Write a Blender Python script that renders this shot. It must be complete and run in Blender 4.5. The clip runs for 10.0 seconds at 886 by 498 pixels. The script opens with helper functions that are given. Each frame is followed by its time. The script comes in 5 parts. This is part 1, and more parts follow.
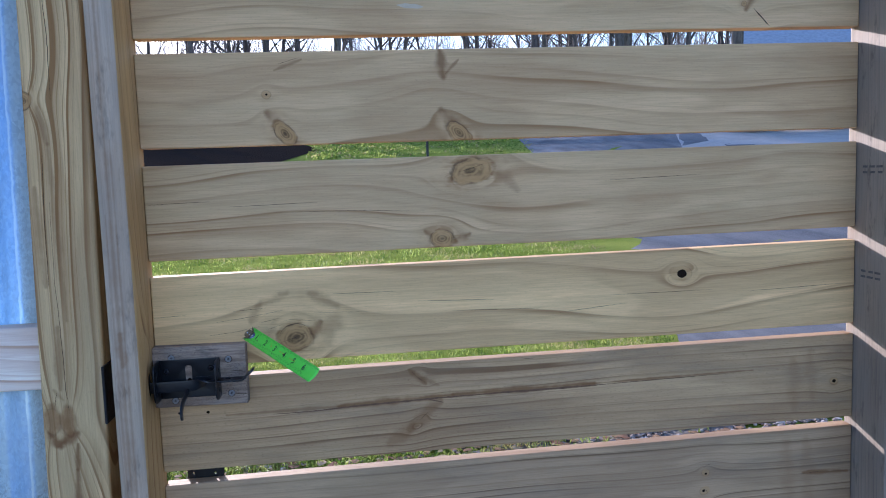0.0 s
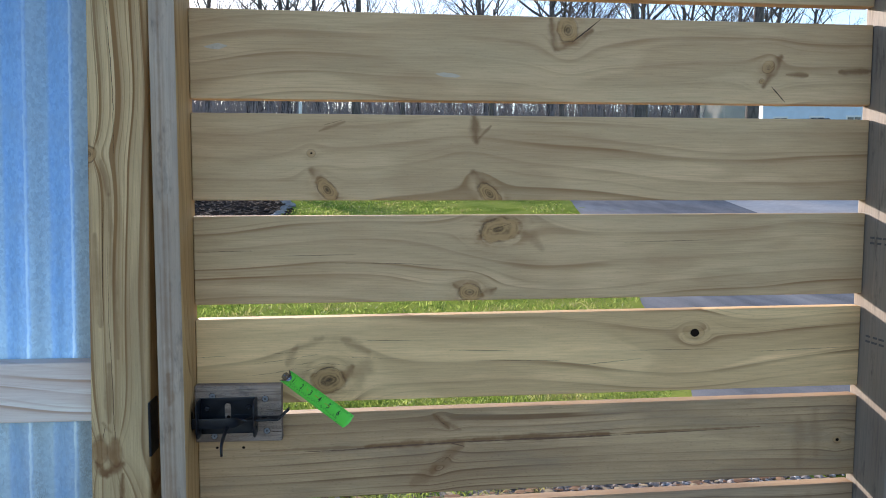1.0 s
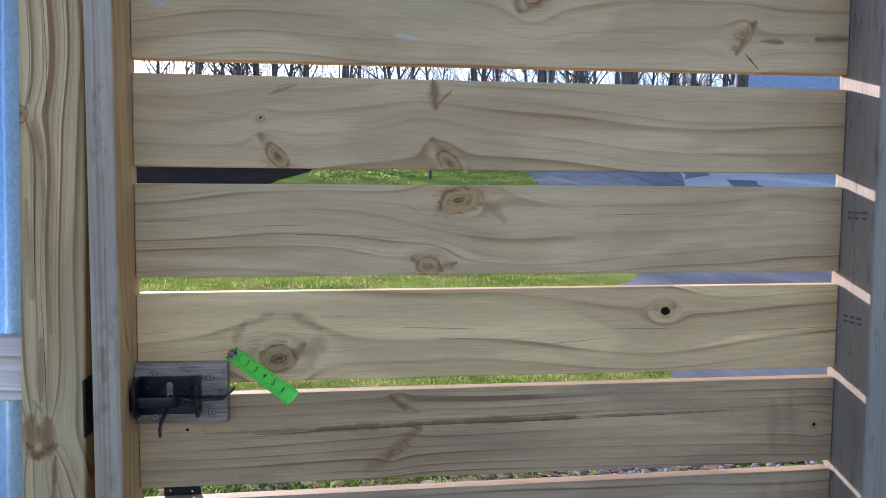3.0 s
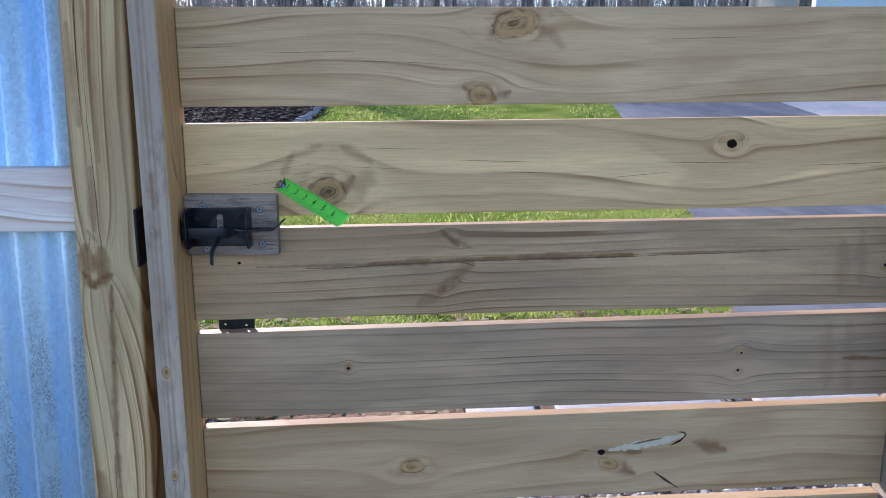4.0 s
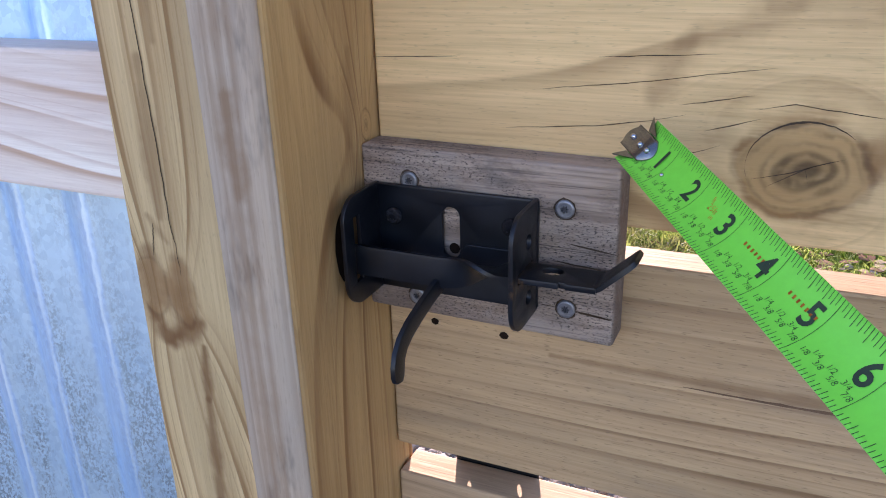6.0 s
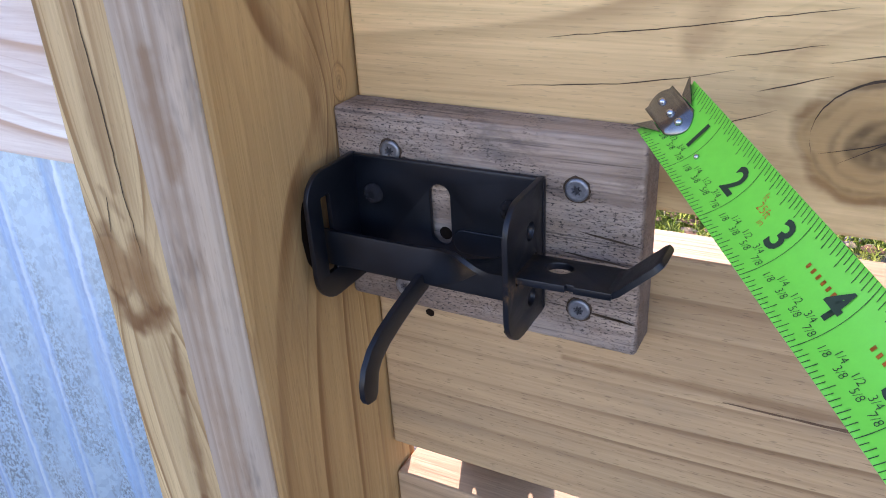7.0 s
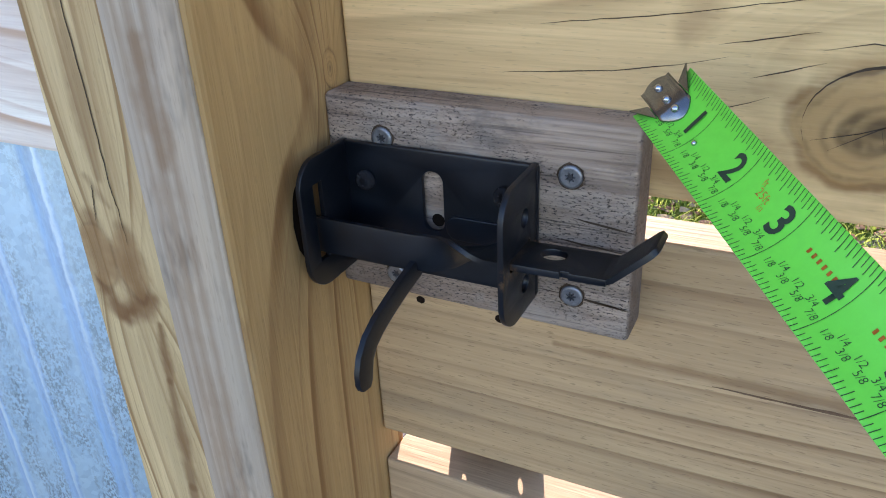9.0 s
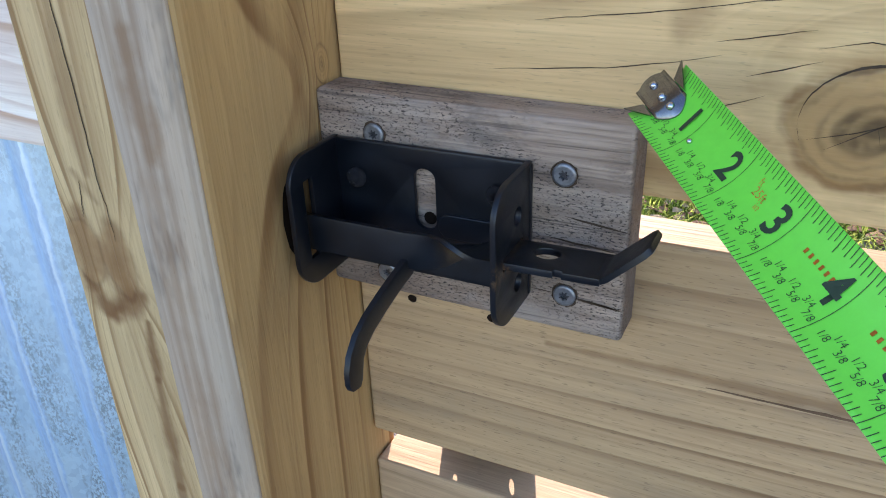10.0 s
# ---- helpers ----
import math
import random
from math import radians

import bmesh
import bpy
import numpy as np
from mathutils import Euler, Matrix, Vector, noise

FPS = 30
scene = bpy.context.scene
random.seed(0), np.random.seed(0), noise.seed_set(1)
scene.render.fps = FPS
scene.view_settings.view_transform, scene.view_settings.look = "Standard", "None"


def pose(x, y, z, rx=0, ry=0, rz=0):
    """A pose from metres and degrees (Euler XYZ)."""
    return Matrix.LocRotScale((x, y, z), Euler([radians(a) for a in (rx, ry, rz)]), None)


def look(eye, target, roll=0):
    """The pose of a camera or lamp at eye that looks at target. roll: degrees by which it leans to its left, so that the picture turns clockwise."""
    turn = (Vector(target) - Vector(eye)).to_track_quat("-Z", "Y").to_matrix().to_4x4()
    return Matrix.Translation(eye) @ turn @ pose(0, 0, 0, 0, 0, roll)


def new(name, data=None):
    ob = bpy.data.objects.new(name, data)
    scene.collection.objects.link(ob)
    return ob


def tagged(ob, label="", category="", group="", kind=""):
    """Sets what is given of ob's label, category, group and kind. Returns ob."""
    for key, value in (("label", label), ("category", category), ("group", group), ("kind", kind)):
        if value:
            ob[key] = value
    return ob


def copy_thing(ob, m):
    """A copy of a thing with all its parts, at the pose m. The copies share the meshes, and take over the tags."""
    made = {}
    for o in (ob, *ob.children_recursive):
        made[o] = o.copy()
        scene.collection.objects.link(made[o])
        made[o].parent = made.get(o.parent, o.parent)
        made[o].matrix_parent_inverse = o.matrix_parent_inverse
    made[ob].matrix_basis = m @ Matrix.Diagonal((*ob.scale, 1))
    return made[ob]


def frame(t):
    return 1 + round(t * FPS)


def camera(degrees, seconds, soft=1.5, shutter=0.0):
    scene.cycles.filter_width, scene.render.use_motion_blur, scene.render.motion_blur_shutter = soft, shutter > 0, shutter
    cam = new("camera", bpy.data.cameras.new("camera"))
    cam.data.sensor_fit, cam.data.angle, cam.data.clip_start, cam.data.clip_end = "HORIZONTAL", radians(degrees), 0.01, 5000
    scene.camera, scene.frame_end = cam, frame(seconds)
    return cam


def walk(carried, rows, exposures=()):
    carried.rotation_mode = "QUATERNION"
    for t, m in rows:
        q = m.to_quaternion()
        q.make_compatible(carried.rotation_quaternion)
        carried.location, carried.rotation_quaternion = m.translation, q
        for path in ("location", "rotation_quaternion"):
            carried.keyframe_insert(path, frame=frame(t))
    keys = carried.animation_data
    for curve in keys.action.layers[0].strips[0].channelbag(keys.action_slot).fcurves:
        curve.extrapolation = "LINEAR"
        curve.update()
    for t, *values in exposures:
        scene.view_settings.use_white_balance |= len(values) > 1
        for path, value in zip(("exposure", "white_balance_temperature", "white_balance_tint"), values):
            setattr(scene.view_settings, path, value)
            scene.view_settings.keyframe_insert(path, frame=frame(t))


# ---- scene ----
cam = camera(59.0, 10.0, soft=1.0)
PATH = [
    (0, (0.305, -1.199, 1.445), (0.531, 0.778, 1.244), -2.0),
    (0.5, (0.273, -1.251, 1.475), (0.441, 0.724, 1.212), -1.2),
    (1, (0.269, -1.266, 1.515), (0.47, 0.717, 1.352), 0.1),
    (1.5, (0.272, -1.254, 1.518), (0.515, 0.728, 1.416), 0.0),
    (2, (0.28, -1.232, 1.5), (0.558, 0.745, 1.38), -0.4),
    (3.5, (0.336, -1.209, 1.404), (0.523, 0.773, 1.215), 0.3),
    (4, (0.319, -1.181, 1.348), (0.427, 0.776, 0.949), -0.2),
    (4.5, (0.319, -1.019, 1.345), (0.155, 0.909, 0.841), 0.5),
    (5, (0.345, -0.758, 1.328), (-0.175, 1.089, 0.765), 0.2),
    (5.2, (0.308, -0.661, 1.325), (-0.281, 1.158, 0.74), 0.1),
    (6.5, (0.2, -0.288, 1.288), (-0.655, 1.305, 0.435), -3.1),
    (7, (0.199, -0.284, 1.29), (-0.674, 1.277, 0.396), -3.4),
    (7.5, (0.191, -0.285, 1.292), (-0.64, 1.294, 0.388), -3.0),
    (8, (0.199, -0.289, 1.292), (-0.611, 1.293, 0.375), -3.0),
    (8.5, (0.194, -0.288, 1.293), (-0.62, 1.289, 0.372), -2.8),
    (9, (0.193, -0.287, 1.29), (-0.622, 1.288, 0.365), -2.8),
    (9.5, (0.194, -0.283, 1.292), (-0.617, 1.29, 0.361), -2.3),
    (10, (0.192, -0.284, 1.288), (-0.607, 1.298, 0.36), -2.2),
]
EXPOSURES = [
    (0.0, 1.15, 5250, 25), (0.5, 1.15, 5850, 26), (1.0, 1.05, 5850, 17), (1.5, 1.01, 5750, 15), (2.0, 1.12, 5550, 23), (3.5, 1.19, 5500, 24), (4.0, 1.24, 5400, 24),
    (4.5, 1.24, 5250, 25), (5.0, 1.17, 5800, 24), (5.2, 1.22, 6000, 26), (6.5, 1.98, 6300, 37), (7.5, 2.01, 6300, 37), (8.2, 1.95, 6250, 28), (10.0, 1.92, 6200, 23),
]
walk(cam, [(t, look(eye, target, roll)) for t, eye, target, roll in PATH], EXPOSURES)

# ---- world, sun ----
SUN_WAY = Vector((0.39, -1.0, -0.285)).normalized()  # the way the sunlight travels
world = bpy.data.worlds.new("sky")
scene.world = world
world.use_nodes = True
wn = world.node_tree
sky = wn.nodes.new("ShaderNodeTexSky")
sky.sky_type = "NISHITA"
sky.sun_disc = False
sky.sun_elevation = radians(14.8)
sky.sun_rotation = radians(-21.3)
sky.air_density, sky.dust_density, sky.ozone_density = 1.0, 0.4, 1.6
wn.nodes["Background"].inputs["Strength"].default_value = 0.15
wn.links.new(sky.outputs["Color"], wn.nodes["Background"].inputs["Color"])
sun_data = bpy.data.lights.new("sun", "SUN")
sun_data.energy, sun_data.angle, sun_data.color = 5.0, radians(0.53), (1.0, 0.86, 0.68)
sun = new("sun", sun_data)
sun.matrix_world = look(-SUN_WAY * 60, (0, 0, 0))


# ---- node helpers ----
class Tree:
    """Short calls that add nodes to one material."""

    def __init__(self, name):
        self.mat = bpy.data.materials.new(name)
        self.mat.use_nodes = True
        self.t = self.mat.node_tree
        self.bsdf = self.t.nodes["Principled BSDF"]
        self.tc = self.t.nodes.new("ShaderNodeTexCoord")

    def put(self, socket, v):
        if isinstance(v, bpy.types.NodeSocket):
            self.t.links.new(v, socket)
        elif isinstance(v, (tuple, list)) and socket.type == "RGBA" and len(v) == 3:
            socket.default_value = (*v, 1)
        else:
            socket.default_value = v

    def math(self, op, a, b=0.0, c=0.0, clamp=False):
        n = self.t.nodes.new("ShaderNodeMath")
        n.operation, n.use_clamp = op, clamp
        for s, v in zip(n.inputs, (a, b, c)):
            self.put(s, v)
        return n.outputs[0]

    def xyz(self, v):
        n = self.t.nodes.new("ShaderNodeSeparateXYZ")
        self.put(n.inputs[0], v)
        return n.outputs[0], n.outputs[1], n.outputs[2]

    def vec(self, x, y, z):
        n = self.t.nodes.new("ShaderNodeCombineXYZ")
        for s, v in zip(n.inputs, (x, y, z)):
            self.put(s, v)
        return n.outputs[0]

    def scale(self, v, s, off=(0, 0, 0)):
        n = self.t.nodes.new("ShaderNodeMapping")
        self.put(n.inputs["Vector"], v)
        n.inputs["Scale"].default_value = s
        n.inputs["Location"].default_value = off
        return n.outputs[0]

    def noise(self, v, scale=5.0, detail=3.0, rough=0.55, distort=0.0):
        n = self.t.nodes.new("ShaderNodeTexNoise")
        self.put(n.inputs["Vector"], v)
        n.inputs["Scale"].default_value, n.inputs["Detail"].default_value = scale, detail
        n.inputs["Roughness"].default_value, n.inputs["Distortion"].default_value = rough, distort
        return n.outputs["Fac"]

    def voronoi(self, v, scale, out="Distance", feature="F1", rand=1.0):
        n = self.t.nodes.new("ShaderNodeTexVoronoi")
        n.feature = feature
        self.put(n.inputs["Vector"], v)
        n.inputs["Scale"].default_value = scale
        n.inputs["Randomness"].default_value = rand
        return n.outputs[out]

    def span(self, v, a, b, lo=0.0, hi=1.0, smooth=True):
        n = self.t.nodes.new("ShaderNodeMapRange")
        n.interpolation_type = "SMOOTHSTEP" if smooth else "LINEAR"
        for s, x in zip(("Value", "From Min", "From Max", "To Min", "To Max"), (v, a, b, lo, hi)):
            self.put(n.inputs[s], x)
        return n.outputs[0]

    def mix(self, f, a, b, kind="MIX"):
        n = self.t.nodes.new("ShaderNodeMix")
        n.data_type, n.blend_type = "RGBA", kind
        self.put(n.inputs[0], f)
        self.put(n.inputs[6], a)
        self.put(n.inputs[7], b)
        return n.outputs[2]

    def bump(self, h, dist, strength=1.0, under=None):
        n = self.t.nodes.new("ShaderNodeBump")
        n.inputs["Distance"].default_value, n.inputs["Strength"].default_value = dist, strength
        self.put(n.inputs["Height"], h)
        if under is not None:
            self.put(n.inputs["Normal"], under)
        self.t.links.new(n.outputs[0], self.bsdf.inputs["Normal"])
        return n.outputs[0]

    def done(self, color, rough=0.7, metal=0.0, spec=None):
        self.put(self.bsdf.inputs["Base Color"], color)
        self.put(self.bsdf.inputs["Roughness"], rough)
        self.put(self.bsdf.inputs["Metallic"], metal)
        if spec is not None:
            self.bsdf.inputs["Specular IOR Level"].default_value = spec
        return self.mat


LIGHT, DARK = (0.64, 0.435, 0.225), (0.34, 0.18, 0.068)


def pine(name, knots=(), upright=None, seed=0.0, light=LIGHT, dark=DARK, band=0.030, warp=0.05, green=0.25, stain=0.0, knot_color=(0.25, 0.145, 0.055), contrast=0.9, grey=0.0, across="x", smears=(), zones=1.0, dots=0.16):
    """Sawn pine. knots: (along, across, radius, length ratio) on the wide face; upright: the pith (x, y) of an upright piece."""
    t = Tree(name)
    x, y, z = t.xyz(t.tc.outputs["Object"])
    if upright:
        along = z
        dx, dy = t.math("SUBTRACT", x, upright[0]), t.math("SUBTRACT", y, upright[1])
        psi = t.math("SQRT", t.math("ADD", t.math("MULTIPLY", dx, dx), t.math("MULTIPLY", dy, dy)))
        side = y if across == "y" else x
        flat = t.vec(z, x, y)
    else:
        along, psi, side = x, z, z
        flat = t.vec(x, z, y)
    long_noise = t.noise(t.scale(flat, (1.7, 3.6, 3.6), (seed * 3.1, seed * 1.7, seed)), 1.0, 1.0, 0.4)
    mid_noise = t.noise(t.scale(flat, (4.0, 20.0, 20.0), (seed * 5.3, seed, 0)), 1.0, 1.0, 0.5)
    psi = t.math("ADD", psi, t.math("MULTIPLY", t.math("SUBTRACT", long_noise, 0.5), warp * 2.3))
    psi = t.math("ADD", psi, t.math("MULTIPLY", t.math("SUBTRACT", mid_noise, 0.5), warp * 0.26))
    inside, halo, rings, rims, pales = None, None, None, None, None
    wob = t.noise(flat, 60.0, 3.0, 0.6)
    bulge = t.noise(flat, 28.0, 2.0, 0.5)
    for ka, kc, kr, ratio, *tilt in knots:
        force = tilt[1] if len(tilt) > 1 else 1.0
        ux, uz = math.cos(radians(tilt[0] if tilt else 0)), math.sin(radians(tilt[0] if tilt else 0))
        ox, oz = t.math("SUBTRACT", along, ka), t.math("SUBTRACT", side, kc)
        da = t.math("DIVIDE", t.math("ADD", t.math("MULTIPLY", ox, ux), t.math("MULTIPLY", oz, uz)), ratio)
        dc = t.math("SUBTRACT", t.math("MULTIPLY", oz, ux), t.math("MULTIPLY", ox, uz))
        r2 = t.math("ADD", t.math("MULTIPLY", da, da), t.math("MULTIPLY", dc, dc))
        bent = t.math("DIVIDE", t.math("MULTIPLY", oz, kr * kr * 4.2), t.math("ADD", r2, kr * kr * 1.6))
        psi = t.math("SUBTRACT", psi, bent)
        d = t.math("DIVIDE", t.math("SQRT", r2), kr)
        d = t.math("ADD", d, t.math("MULTIPLY", t.math("SUBTRACT", bulge, 0.5), 0.9))
        d = t.math("ADD", d, t.math("MULTIPLY", t.math("SUBTRACT", wob, 0.5), 0.35))
        m = t.span(d, 0.88, 1.0, force, 0.0)
        h = t.span(d, 0.8, 3.0, force, 0.0)
        ring = t.math("MULTIPLY", t.math("SINE", t.math("MULTIPLY", d, 24.0)), t.math("MULTIPLY", m, 0.22))
        core = t.math("ADD", t.span(d, 0.05, 0.70, 0.75 * force, 0.0), t.math("MULTIPLY", t.math("MULTIPLY", t.math("SUBTRACT", wob, 0.45), 1.5), m))
        ring = t.math("ADD", ring, core)
        rim = t.math("MULTIPLY", t.span(d, 0.86, 0.97), t.span(d, 0.98, 1.12, force, 0.0))
        rim = t.math("MULTIPLY", rim, t.span(bulge, 0.42, 0.60, 0.08, 1.0))
        pale_ring = t.math("MULTIPLY", t.span(d, 1.02, 1.2), t.span(d, 1.25, 2.0, force, 0.0))
        inside = m if inside is None else t.math("MAXIMUM", inside, m)
        halo = h if halo is None else t.math("MAXIMUM", halo, h)
        rings = ring if rings is None else t.math("ADD", rings, ring)
        rims = rim if rims is None else t.math("MAXIMUM", rims, rim)
        pales = pale_ring if pales is None else t.math("MAXIMUM", pales, pale_ring)
    uneven = t.noise(t.vec(t.math("MULTIPLY", along, 0.4), t.math("MULTIPLY", psi, 0.55 / band), seed), 1.0, 1.0)
    turn = t.math("ADD", t.math("DIVIDE", psi, band), t.math("MULTIPLY", uneven, 1.7))
    saw = t.math("FRACT", turn)
    fall = t.span(saw, 0.94, 1.0, 1.0, 0.0)
    late = t.math("MULTIPLY", t.math("POWER", t.span(saw, 0.58, 0.94), 1.6), fall)
    soft = t.math("MULTIPLY", t.math("MULTIPLY", t.span(saw, 0.0, 0.9), fall), 0.30)
    late = t.math("MAXIMUM", late, soft)
    fine = t.math("FRACT", t.math("ADD", t.math("MULTIPLY", turn, 2.0), t.math("MULTIPLY", uneven, 3.1)))
    fine = t.math("MULTIPLY", t.math("MULTIPLY", t.span(fine, 0.70, 0.93), t.span(fine, 0.93, 1.0, 1.0, 0.0)), 0.42)
    late = t.math("MAXIMUM", late, fine)
    strength = t.noise(t.scale(flat, (0.9, 30.0, 30.0), (seed, 3 * seed, 1)), 1.0, 1.0)
    late = t.math("MULTIPLY", late, t.span(strength, 0.34, 0.64, 0.45 * contrast, 1.25 * contrast))
    zone = t.noise(t.scale(flat, (2.4, 11.0, 11.0), (seed * 6, 3, 4)), 1.0, 2.0, 0.5)
    late = t.math("MULTIPLY", late, t.span(zone, 0.38, 0.62, 1.0 - 0.65 * zones, 1.0))
    fibre = t.noise(t.scale(flat, (14.0, 620.0, 620.0), (seed, 0, 0)), 1.0, 2.0, 0.6)
    blotch = t.noise(t.scale(flat, (2.6, 8.0, 8.0), (seed * 9, 2, 0)), 1.0, 4.0, 0.6)
    specks = t.noise(t.scale(flat, (170.0, 1300.0, 1300.0), (seed, 4, 0)), 1.0, 0.0)
    strand = t.noise(t.scale(flat, (16.0, 210.0, 210.0), (seed, 6, 0)), 1.0, 3.0, 0.65)
    pale = t.noise(t.scale(flat, (1.6, 16.0, 16.0), (seed * 4, 9, 2)), 1.0, 2.0)
    color = t.mix(t.span(pale, 0.35, 0.68), light, tuple(min(1.0, 1.22 * c) for c in light))
    honey = t.noise(t.vec(t.math("MULTIPLY", along, 3.2), t.math("MULTIPLY", psi, 17.0), seed * 3), 1.0, 2.0, 0.5)
    color = t.mix(t.span(honey, 0.47, 0.57, 0.0, 0.55), color, tuple(0.6 * a + 0.4 * b for a, b in zip(light, dark)))
    color = t.mix(t.math("MINIMUM", late, 1.0), color, dark)
    color = t.mix(t.span(blotch, 0.4, 0.72, 0.0, green), color, (0.48, 0.395, 0.215))
    color = t.mix(t.span(fibre, 0.3, 0.75, 0.0, 0.20), color, tuple(0.85 * c for c in dark))
    color = t.mix(t.span(strand, 0.38, 0.72, 0.0, 0.13), color, tuple(0.72 * c for c in dark))
    color = t.mix(t.span(specks, 0.69, 0.76, 0.0, dots), color, (0.13, 0.08, 0.04))
    if stain:
        dirt = t.noise(t.scale(flat, (3.5, 22.0, 22.0), (seed * 2, 7, 0)), 1.0, 5.0, 0.68)
        color = t.mix(t.span(dirt, 0.46, 0.74, 0.0, stain), color, (0.21, 0.16, 0.11))
    if grey:
        worn = t.noise(t.scale(flat, (6.0, 34.0, 34.0), (seed, 1, 5)), 1.0, 5.0, 0.7)
        color = t.mix(t.span(worn, 0.28, 0.62, 0.0, grey), color, (0.30, 0.265, 0.22))
        black = t.noise(t.scale(flat, (13.0, 46.0, 46.0), (seed, 8, 5)), 1.0, 4.0, 0.7)
        color = t.mix(t.span(black, 0.54, 0.74, 0.0, min(0.85, grey * 1.6)), color, (0.10, 0.085, 0.07))
    for xa, za, xb, zb, wide, *force in smears:
        # a soft brown streak along a line on the wide face
        ux, uz = xb - xa, zb - za
        k = t.math("ADD", t.math("MULTIPLY", t.math("SUBTRACT", along, xa), ux), t.math("MULTIPLY", t.math("SUBTRACT", side, za), uz))
        k = t.math("DIVIDE", k, ux * ux + uz * uz, clamp=True)
        ex = t.math("SUBTRACT", along, t.math("ADD", t.math("MULTIPLY", k, ux), xa))
        ez = t.math("SUBTRACT", side, t.math("ADD", t.math("MULTIPLY", k, uz), za))
        far = t.math("SQRT", t.math("ADD", t.math("MULTIPLY", ex, ex), t.math("MULTIPLY", ez, ez)))
        mid = t.math("SUBTRACT", t.math("MULTIPLY", k, 2.0), 1.0)
        room = t.math("MULTIPLY", t.math("SUBTRACT", 1.15, t.math("MULTIPLY", t.math("MULTIPLY", mid, mid), 0.55)), wide)
        edge = t.math("ADD", t.math("DIVIDE", far, room), t.math("MULTIPLY", t.math("SUBTRACT", wob, 0.5), 1.2))
        edge = t.math("ADD", edge, t.math("MULTIPLY", t.math("SUBTRACT", bulge, 0.5), 1.6))
        color = t.mix(t.span(edge, 0.05, 1.3, force[0] if force else 0.8, 0.0), color, (0.205, 0.10, 0.036))
    height = t.math("ADD", t.math("MULTIPLY", late, 0.8), t.math("MULTIPLY", fibre, 0.9))
    if inside is not None:
        smear = t.span(t.noise(t.scale(flat, (11.0, 60.0, 60.0), (seed, 2, 9)), 1.0, 4.0, 0.7), 0.42, 0.64, 0.08, 0.9)
        color = t.mix(t.math("MULTIPLY", t.math("MULTIPLY", halo, halo), smear), color, (0.30, 0.15, 0.05))
        color = t.mix(t.math("MULTIPLY", pales, t.span(bulge, 0.35, 0.6, 0.55, 0.05)), color, tuple(min(1.0, 1.08 * c) for c in light))
        wood = t.mix(t.span(rings, -0.1, 1.1), tuple(2.0 * c for c in knot_color), tuple(0.50 * c for c in knot_color))
        color = t.mix(t.math("MULTIPLY", inside, t.span(wob, 0.35, 0.65, 0.75, 0.97)), color, wood)
        color = t.mix(t.math("MULTIPLY", rims, 0.7), color, (0.10, 0.052, 0.022))
        height = t.math("ADD", height, t.math("MULTIPLY", inside, 1.4))
    t.bump(t.math("ADD", height, strand), 0.0005, 0.45)
    return t.done(color, t.span(fibre, 0.2, 0.8, 0.62, 0.82), spec=0.3)


def plain(name, color, rough=0.6, metal=0.0, vary=0.25, size=30.0, bump=0.0, spec=None):
    """A plain surface with stains and fine grain at two sizes."""
    t = Tree(name)
    a = t.noise(t.tc.outputs["Object"], size, 4.0, 0.6)
    b = t.noise(t.tc.outputs["Object"], size * 9, 2.0)
    c = t.mix(t.span(a, 0.3, 0.75, 0.0, vary), color, tuple(v * 0.45 for v in color))
    c = t.mix(t.span(b, 0.4, 0.8, 0.0, vary * 0.6), c, tuple(min(1, v * 1.5 + 0.01) for v in color))
    if bump:
        t.bump(b, bump)
    return t.done(c, t.span(a, 0.2, 0.8, rough * 0.85, min(1.0, rough * 1.15)), metal, spec)


# ---- mesh helpers ----
def box(bm, x0, x1, y0, y1, z0, z1, bevel=0.0, seg=2):
    """A box; z0 and z1 may be pairs (left, right)."""
    za, zb = (z0 if isinstance(z0, tuple) else (z0, z0)), (z1 if isinstance(z1, tuple) else (z1, z1))
    v = [bm.verts.new(p) for p in ((x0, y0, za[0]), (x1, y0, za[1]), (x1, y1, za[1]), (x0, y1, za[0]), (x0, y0, zb[0]), (x1, y0, zb[1]), (x1, y1, zb[1]), (x0, y1, zb[0]))]
    f = [bm.faces.new([v[i] for i in q]) for q in ((3, 2, 1, 0), (4, 5, 6, 7), (0, 1, 5, 4), (1, 2, 6, 5), (2, 3, 7, 6), (3, 0, 4, 7))]
    if bevel:
        edges = list({e for q in f for e in q.edges})
        bmesh.ops.bevel(bm, geom=edges, offset=bevel, segments=seg, profile=0.5, affect="EDGES")
    return bm


def cylinder(bm, m, r, depth, seg=24, r2=None):
    bmesh.ops.create_cone(bm, cap_ends=True, segments=seg, radius1=r, radius2=r if r2 is None else r2, depth=depth, matrix=m)
    return bm


def finish(bm, name, material, smooth=False):
    bmesh.ops.recalc_face_normals(bm, faces=bm.faces)
    me = bpy.data.meshes.new(name)
    bm.to_mesh(me)
    bm.free()
    me.materials.append(material)
    if smooth:
        me.shade_smooth()
        me.set_sharp_from_angle(angle=radians(38))
    return me


